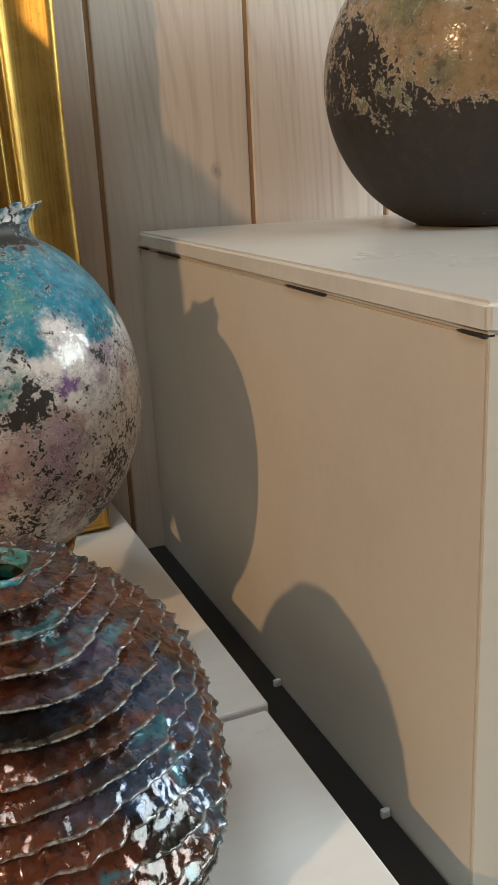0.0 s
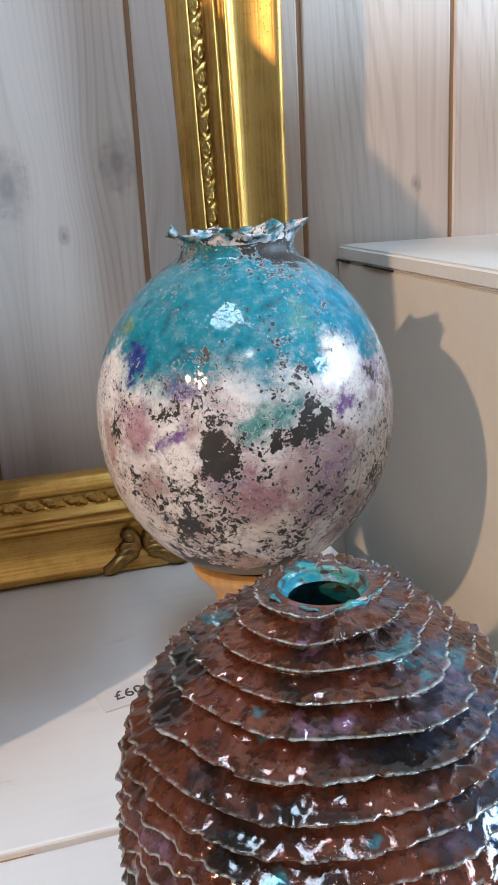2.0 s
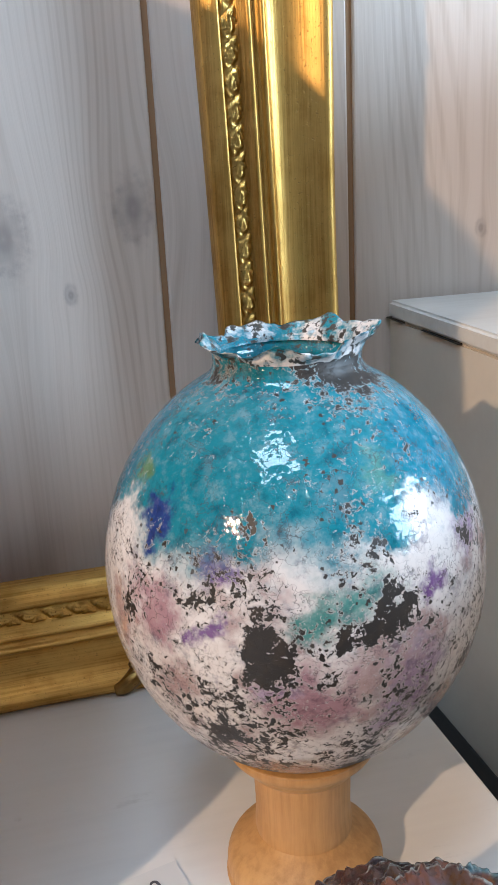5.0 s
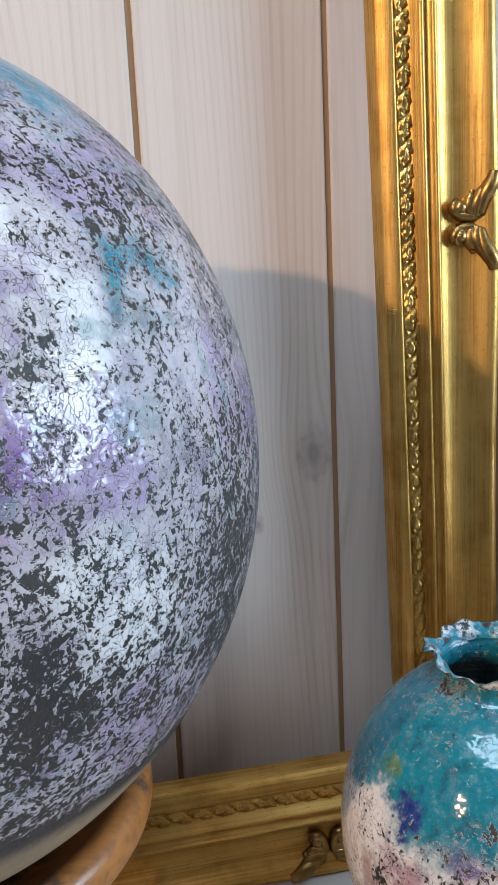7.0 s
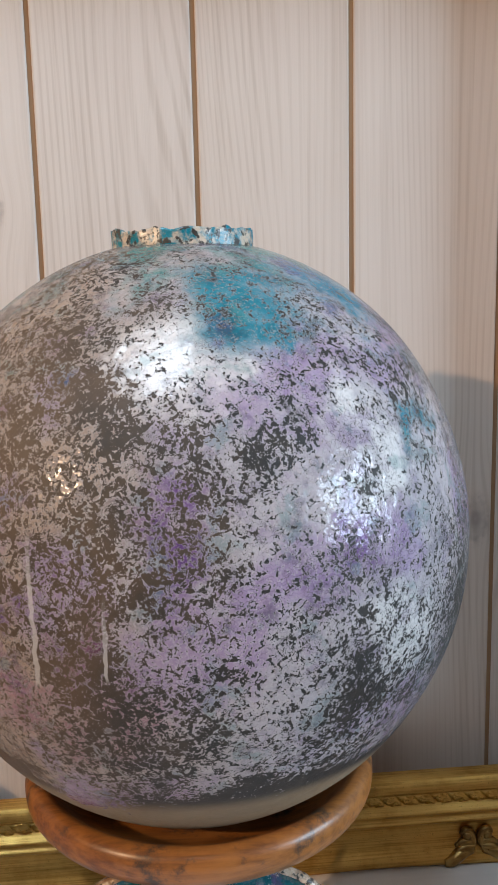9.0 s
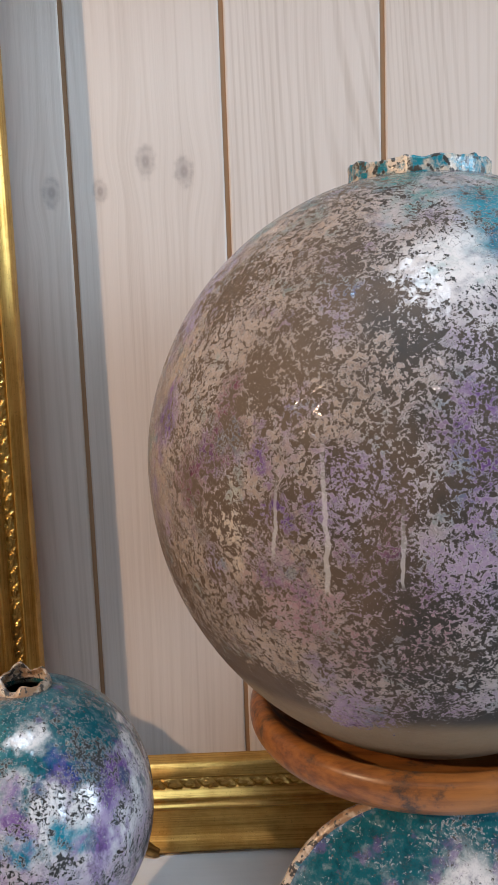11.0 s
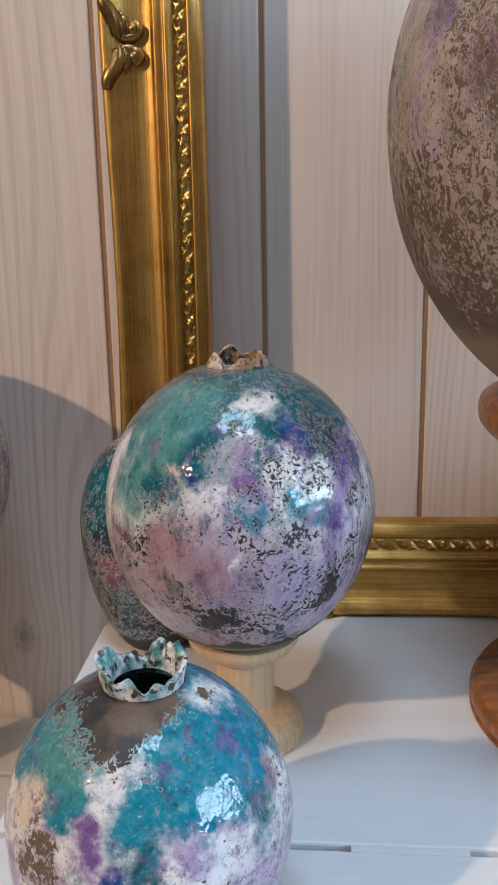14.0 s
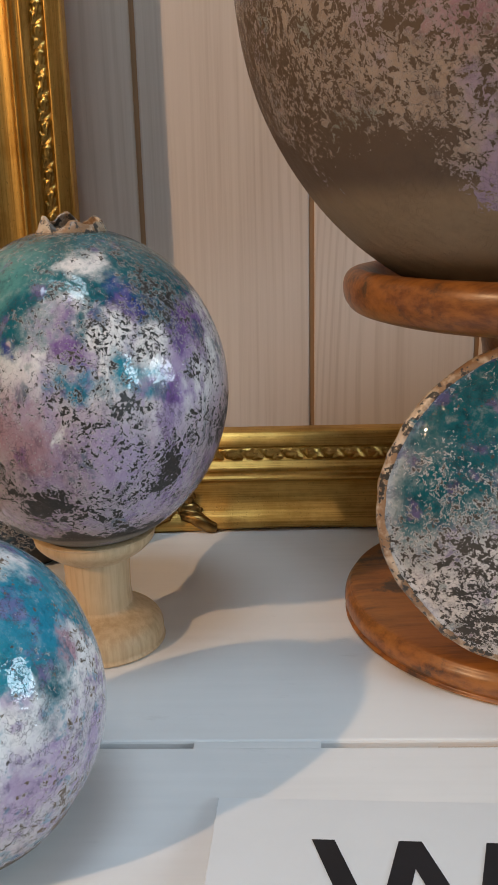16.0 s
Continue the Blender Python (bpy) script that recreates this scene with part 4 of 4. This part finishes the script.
# the big pot on its wooden stand
def disc_stand():
    t = thing("disc_stand", (-0.260, 0.529, 0.0), "stained wooden stand of two discs on a thick stem", "stand")
    part("base_disc", lathe("base_disc", smooth_profile([(0.0, 0.0), (0.108, 0.0), (0.117, 0.003), (0.1195, 0.009), (0.117, 0.0155), (0.109, 0.019), (0.06, 0.0205), (0.0, 0.0205)], 6), STAND_WOOD, 120, 0.006, 2.0), STAND_WOOD, t)
    part("stem", lathe("stem", smooth_profile([(0.044, 0.0195), (0.040, 0.03), (0.0375, 0.06), (0.0370, 0.13), (0.0385, 0.175), (0.046, 0.1935)], 6), STAND_WOOD, 72, 0.004), STAND_WOOD, t)
    part("top_disc", lathe("top_disc", smooth_profile([(0.0, 0.193), (0.085, 0.193), (0.112, 0.1965), (0.1205, 0.203), (0.1228, 0.211), (0.1215, 0.2185), (0.1165, 0.2225), (0.110, 0.2215), (0.099, 0.2115), (0.080, 0.2045), (0.04, 0.2025), (0.0, 0.2025)], 6), STAND_WOOD, 120, 0.008, 5.0), STAND_WOOD, t, "dished wooden disc with a rolled edge")
    return t


disc_stand()
# white patch at (0.098, -0.135, 0.081): a highlight put into the glaze colour
BIG_GLAZE = mat_raku("raku_large_lilac_flaked", 0.1844, [
    (0.084, -0.061, 0.157, 0.037, "blue_teal"), (0.050, -0.120, 0.135, 0.014, "teal"), (0.071, -0.124, 0.120, 0.026, "lilac"), (0.098, -0.135, 0.081, 0.030, "white"), (0.080, -0.161, 0.040, 0.021, "purple"),
    (0.044, -0.179, 0.006, 0.030, "lilac"), (0.102, -0.150, -0.034, 0.042, "white"), (0.123, -0.102, 0.095, 0.021, "teal"), (-0.010, -0.179, 0.046, 0.032, "purple"), (-0.134, -0.120, 0.043, 0.025, "maroon"),
    (-0.108, -0.149, 0.014, 0.018, "purple"), (-0.090, -0.154, -0.048, 0.032, "pink"), (-0.041, -0.171, -0.058, 0.035, "pink"), (-0.002, -0.135, 0.129, 0.042, "white"), (-0.060, -0.174, -0.008, 0.025, "maroon"),
    (-0.121, -0.139, -0.009, 0.026, "cream"), (-0.166, -0.069, 0.045, 0.023, "purple"), (-0.144, -0.111, 0.029, 0.032, "maroon"), (-0.062, -0.134, 0.114, 0.012, "blue"), (0.03, -0.10, 0.160, 0.045, "teal")], [
    (0.044, -0.163, 0.077, 0.019), (0.081, -0.153, 0.066, 0.011), (0.098, -0.152, 0.038, 0.007), (0.077, -0.166, -0.026, 0.012), (0.070, -0.153, -0.077, 0.021),
    (-0.109, -0.138, 0.056, 0.026), (-0.113, -0.086, 0.121, 0.028), (-0.151, -0.068, 0.083, 0.030), (-0.040, -0.144, 0.111, 0.021), (-0.027, -0.161, 0.088, 0.026),
    (-0.007, -0.166, 0.082, 0.021), (-0.084, -0.164, -0.010, 0.011), (-0.116, -0.133, -0.055, 0.021), (-0.047, -0.177, -0.024, 0.015), (0.005, -0.133, 0.132, -0.032),
    (0.078, -0.057, 0.162, -0.035), (0.098, -0.135, 0.081, -0.018)],
    high="sea", mid="ash", low="dusk", foot="sand", flake=0.93, fine=1.1, seed=25.0, depth=0.10, wash=0.45, second="warm", patchy=0.6, lace=0.34, cloud=0.12,
    drips=((-0.079, 0.03, -0.036, 0.0014), (-0.103, 0.012, -0.020, 0.0011), (-0.043, -0.002, -0.03, 0.0011)), ledge=(-0.52, -0.70), gloss=0.10, brown=(0.02, -0.10), cap=1.28, tint="lilac")
BP = globe_profile(0.1844, 0.190, 0.194, 0.055, 0.046, 72)
pot("large_pot", (-0.260, 0.529, 0.2026 + 0.194 * math.sin(math.acos(0.055 / 0.1844))), "very large round raku pot, flaked lilac, white and brown glaze", BP, BIG_GLAZE,
    {"size": (0.0460, 0.0450, 0.181, 0.1975), "seed": 15.2, "lobes": 10, "tear": 0.22, "thick": 0.006, "label": "low knobbly turquoise rim"}, mat_rim("knobbly_rim", "teal", "cream", 6.0), seed=5.0, seg=192)


def moon_flask():
    """A flat round vessel propped against the stem, between the discs."""
    glaze = mat_raku("raku_dark_teal_flask", 0.095, [(-0.06, -0.02, 0.045, 0.06, "dark_teal"), (0.015, -0.03, 0.035, 0.035, "white"), (-0.08, -0.02, 0.01, 0.04, "dark_teal"), (-0.045, -0.02, -0.01, 0.012, "purple"),
        (0.0, -0.02, -0.03, 0.03, "lilac"), (-0.015, -0.02, -0.03, 0.014, "maroon"), (0.06, -0.02, 0.03, 0.035, "sea"), (-0.03, -0.02, 0.06, 0.03, "dark_teal"), (-0.02, -0.03, 0.01, 0.02, "teal"), (0.09, -0.01, 0.02, 0.02, "white")],
        [(-0.06, -0.02, -0.045, 0.03), (-0.02, -0.02, -0.06, 0.03), (0.01, -0.03, 0.03, -0.03), (-0.06, -0.02, 0.04, -0.03)], high="dark_teal", low="white", flake=0.68, fine=1.1, seed=31.0, wash=0.6, cloud=0.2, ledge=(-2.0, -3.0))
    t = thing("moon_flask", (-0.264, 0.4325, 0.1085), "flat round dark teal and white raku vessel propped on a stand", "pot", "raku pots")
    t.rotation_euler = (radians(-7), 0, 0)
    verts, faces = [], []
    rings, seg = 26, 120
    for side in (-1, 1):
        for j in range(rings + 1):
            k = j / rings
            for i in range(seg):
                a = 2 * math.pi * i / seg
                e = 1 + 0.02 * noise.noise(Vector((math.cos(a) * 2.2, math.sin(a) * 2.2, 4.0))) + 0.008 * noise.noise(Vector((math.cos(a) * 9, math.sin(a) * 9, 1.0)))
                rx, rz = 0.1045 * e, 0.0875 * e
                verts.append((rx * k * math.cos(a), side * (0.003 + 0.024 * (1 - k ** 2.6)), rz * k * math.sin(a)))
    n = (rings + 1) * seg
    for side in (0, 1):
        for j in range(rings):
            for i in range(seg):
                m = (i + 1) % seg
                f = (side * n + j * seg + i, side * n + j * seg + m, side * n + (j + 1) * seg + m, side * n + (j + 1) * seg + i)
                faces.append(f if side else f[::-1])
    for i in range(seg):
        m = (i + 1) % seg
        faces.append((rings * seg + i, rings * seg + m, n + rings * seg + m, n + rings * seg + i))
    part("body", mesh_from("flask", verts, faces, glaze), glaze, t)
    ring = []
    for i in range(121):
        a = 2 * math.pi * i / 120
        e = 1 + 0.02 * noise.noise(Vector((math.cos(a) * 2.2, math.sin(a) * 2.2, 4.0))) + 0.008 * noise.noise(Vector((math.cos(a) * 9, math.sin(a) * 9, 1.0)))
        ring.append((0.1045 * e * math.cos(a), 0.001, 0.0875 * e * math.sin(a)))
    rad = [0.0042 + 0.0010 * noise.noise(Vector((math.cos(i * 0.1571) * 3, math.sin(i * 0.1571) * 3, 2.0))) * (i % 120 > 0) for i in range(121)]
    v, f = tube(ring, rad, 10)
    edge = mat_rim("smoked_edge", "tan", "cream", 12.0)
    part("edge_seam", mesh_from("edge_seam", v, f[:-2], edge), edge, t, "glossy brown clay edge")
    return t


moon_flask()


def coiled_pot():
    """A squat pot wound from overlapping ruffled coils."""
    t = thing("coiled_pot", (0.0165, 0.307, 0.0), "squat coiled pot with ruffled ledges in copper lustre glaze", "pot")
    outline = smooth_profile([(0.052, 0.0), (0.060, 0.012), (0.0685, 0.03), (0.0735, 0.052), (0.0735, 0.072), (0.069, 0.093), (0.059, 0.113), (0.044, 0.129), (0.029, 0.1405), (0.0195, 0.1470), (0.0165, 0.1490)], 12)
    cum = [0.0]
    for a, b in zip(outline, outline[1:]):
        cum.append(cum[-1] + math.dist(a, b))
    total = cum[-1]
    rows, seg, pitch = 460, 400, 0.0097
    verts, faces, edge = [], [], []
    for j in range(rows + 1):
        s = total * j / rows
        k = min(max(i for i, c in enumerate(cum) if c <= s + 1e-9), len(outline) - 2)
        f = (s - cum[k]) / (cum[k + 1] - cum[k])
        (r0, z0), (r1, z1) = outline[k], outline[k + 1]
        r, z = r0 + (r1 - r0) * f, z0 + (z1 - z0) * f
        nx, nz = (z1 - z0), -(r1 - r0)
        q = math.hypot(nx, nz)
        nx, nz = nx / q, nz / q
        for i in range(seg):
            a = 2 * math.pi * i / seg
            ca, sa = math.cos(a), math.sin(a)
            slow = noise.noise(Vector((ca * 1.4, sa * 1.4, s * 22)))
            ruff = noise.noise(Vector((ca * 10, sa * 10, s * 60 + 5))) + 0.5 * noise.noise(Vector((ca * 24, sa * 24, s * 60 + 2)))
            grit = noise.noise(Vector((ca * r * 190, sa * r * 190, z * 190 + 3)))
            pit = noise.noise(Vector((ca * r * 420, sa * r * 420, z * 420)))
            turn = s / pitch - i / seg + 0.55 * slow + 0.07 * ruff
            ph = turn % 1.0
            rise = min(1.0, ph / 0.10)
            lip = (1 - ph) ** 1.3 * rise * rise * (3 - 2 * rise)
            brim = max(0.0, 1 - abs(ph - 0.12) / 0.30)
            out = 0.0094 * lip * (1 + 0.34 * ruff * brim + 0.5 * slow) + 0.0010 * grit + 0.0005 * pit
            end = min(1.0, s / 0.006) * min(1.0, (total - s) / 0.006)
            out *= end
            drop = 0.0044 * lip * end
            verts.append(((r + nx * out) * ca, (r + nx * out) * sa, max(0.0, z + nz * out - drop)))
            edge.append(max(0.0, 1 - abs(ph - 0.09) / 0.14))
    for d, (r, z) in enumerate(((0.0152, 0.1480), (0.0160, 0.143), (0.021, 0.135), (0.036, 0.12), (0.05, 0.09), (0.02, 0.06), (0.0, 0.055))):
        for i in range(seg):
            a = 2 * math.pi * i / seg
            verts.append((r * math.cos(a), r * math.sin(a), z))
            edge.append(0.0)
    total_rows = rows + 1 + 7
    for j in range(total_rows - 1):
        for i in range(seg):
            m = (i + 1) % seg
            faces.append((j * seg + i, j * seg + m, (j + 1) * seg + m, (j + 1) * seg + i))
    me = mesh_from("coil_wall", verts, faces, LUSTRE)
    me.materials.append(MOUTH)
    me.polygons.foreach_set("material_index", [0 if i < rows * seg else 1 for i in range(len(faces))])
    me.attributes.new("edge", "FLOAT", "POINT").data.foreach_set("value", edge)
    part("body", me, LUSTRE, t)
    part("mouth", ragged_rim("mouth", 0.0180, 0.0200, 0.1445, 0.1505, MOUTH, 2.2, 6, 0.3, 0.005), None, t, "small turquoise mouth")
    return t


LUSTRE, MOUTH = mat_lustre(), mat_rim("turquoise_mouth", "teal", "sea", 9.0)
coiled_pot()


# ---- cards and labels ----
def lettering(text, size, place, material, parent, name="lettering", bold=0.0, turn=0.0):
    d = bpy.data.curves.new(name, "FONT")
    d.body, d.size, d.extrude, d.offset = text, size, 0.0002, bold
    d.align_x, d.align_y = "LEFT", "TOP"
    d.materials.append(material)
    ob = new(name, d)
    ob.parent = parent
    ob.matrix_basis = pose(*place, 0, 0, turn)
    return ob


def sign_card():
    t = thing("sign_card", (-0.4530, 0.3465, 0.0010), "white printed card with a large black letter", "sign")
    t.rotation_euler = (radians(-6), 0, radians(-2))
    part("card", box((0, -0.148, 0), (0.21, 0, 0.0012), 0.0003, 1), CARD, t)
    bm = bmesh.new()
    for k, (x0, x1) in enumerate(((0.0, 0.0180), (0.036, 0.0180), (0.036, 0.054), (0.072, 0.054))):
        z = 0.0014 + 0.00004 * k
        w = 0.0095
        a = [bm.verts.new(v) for v in ((0.042 + x0, -0.029, z), (0.042 + x0 + w, -0.029, z), (0.042 + x1 + w, -0.094, z), (0.042 + x1, -0.094, z))]
        bm.faces.new(a)
    part("letter", bm, INK, t, "bold black capital W")
    return t


def price_label(at, turn, text):
    t = thing("price_label", at, "small paper price label with pencil writing", "label")
    t.rotation_euler = (0, 0, radians(turn))
    part("paper", box((-0.02, -0.012, 0), (0.02, 0.012, 0.0005)), CARD, t)
    if text:
        lettering(text, 0.0125, (-0.011, 0.006, 0.0007), PENCIL, t, "writing", 0.0)
    else:
        for x0, x1 in ((-0.022, -0.012), (-0.007, 0.016)):
            part("writing", box((x0, -0.004, 0.0004), (x1, 0.004, 0.0008)), PENCIL, t)
    return t


sign_card()
price_label((-0.037, 0.5035, 0.0005), 12, "£60")
price_label((-0.600, 0.2560, 0.0005), -4, "")

# ---- panelling boards ----
# the grooves that show, then boards of the usual width to both ends of the wall
GROOVES = [-0.679, -0.534, -0.39, -0.2455, -0.1035, 0.038, 0.1795, 0.320]
while GROOVES[0] - 0.1445 > X0 + 0.05:
    GROOVES.insert(0, GROOVES[0] - 0.1445)
while GROOVES[-1] + 0.141 < X1 - 0.05:
    GROOVES.append(GROOVES[-1] + 0.141)
for a, b in zip(GROOVES, GROOVES[1:]):
    h = (b - a) / 2
    plank = part("plank", box((-h + 0.0022, 0, FLOOR + 0.002), (h - 0.0022, 0.0038, TOP - 0.002), 0.0016, 2), PINE, wall_north)
    plank.location = ((a + b) / 2, WALL_Y, 0)
part("wood_plug", box((-0.6880, WALL_Y - 0.0012, 0.5440), (-0.6805, WALL_Y + 0.002, 0.5555), 0.0008), mat_plain("raw_pine_plug", (0.52, 0.36, 0.25), 0.6), wall_north, "pale raw wood plug in a knot hole")
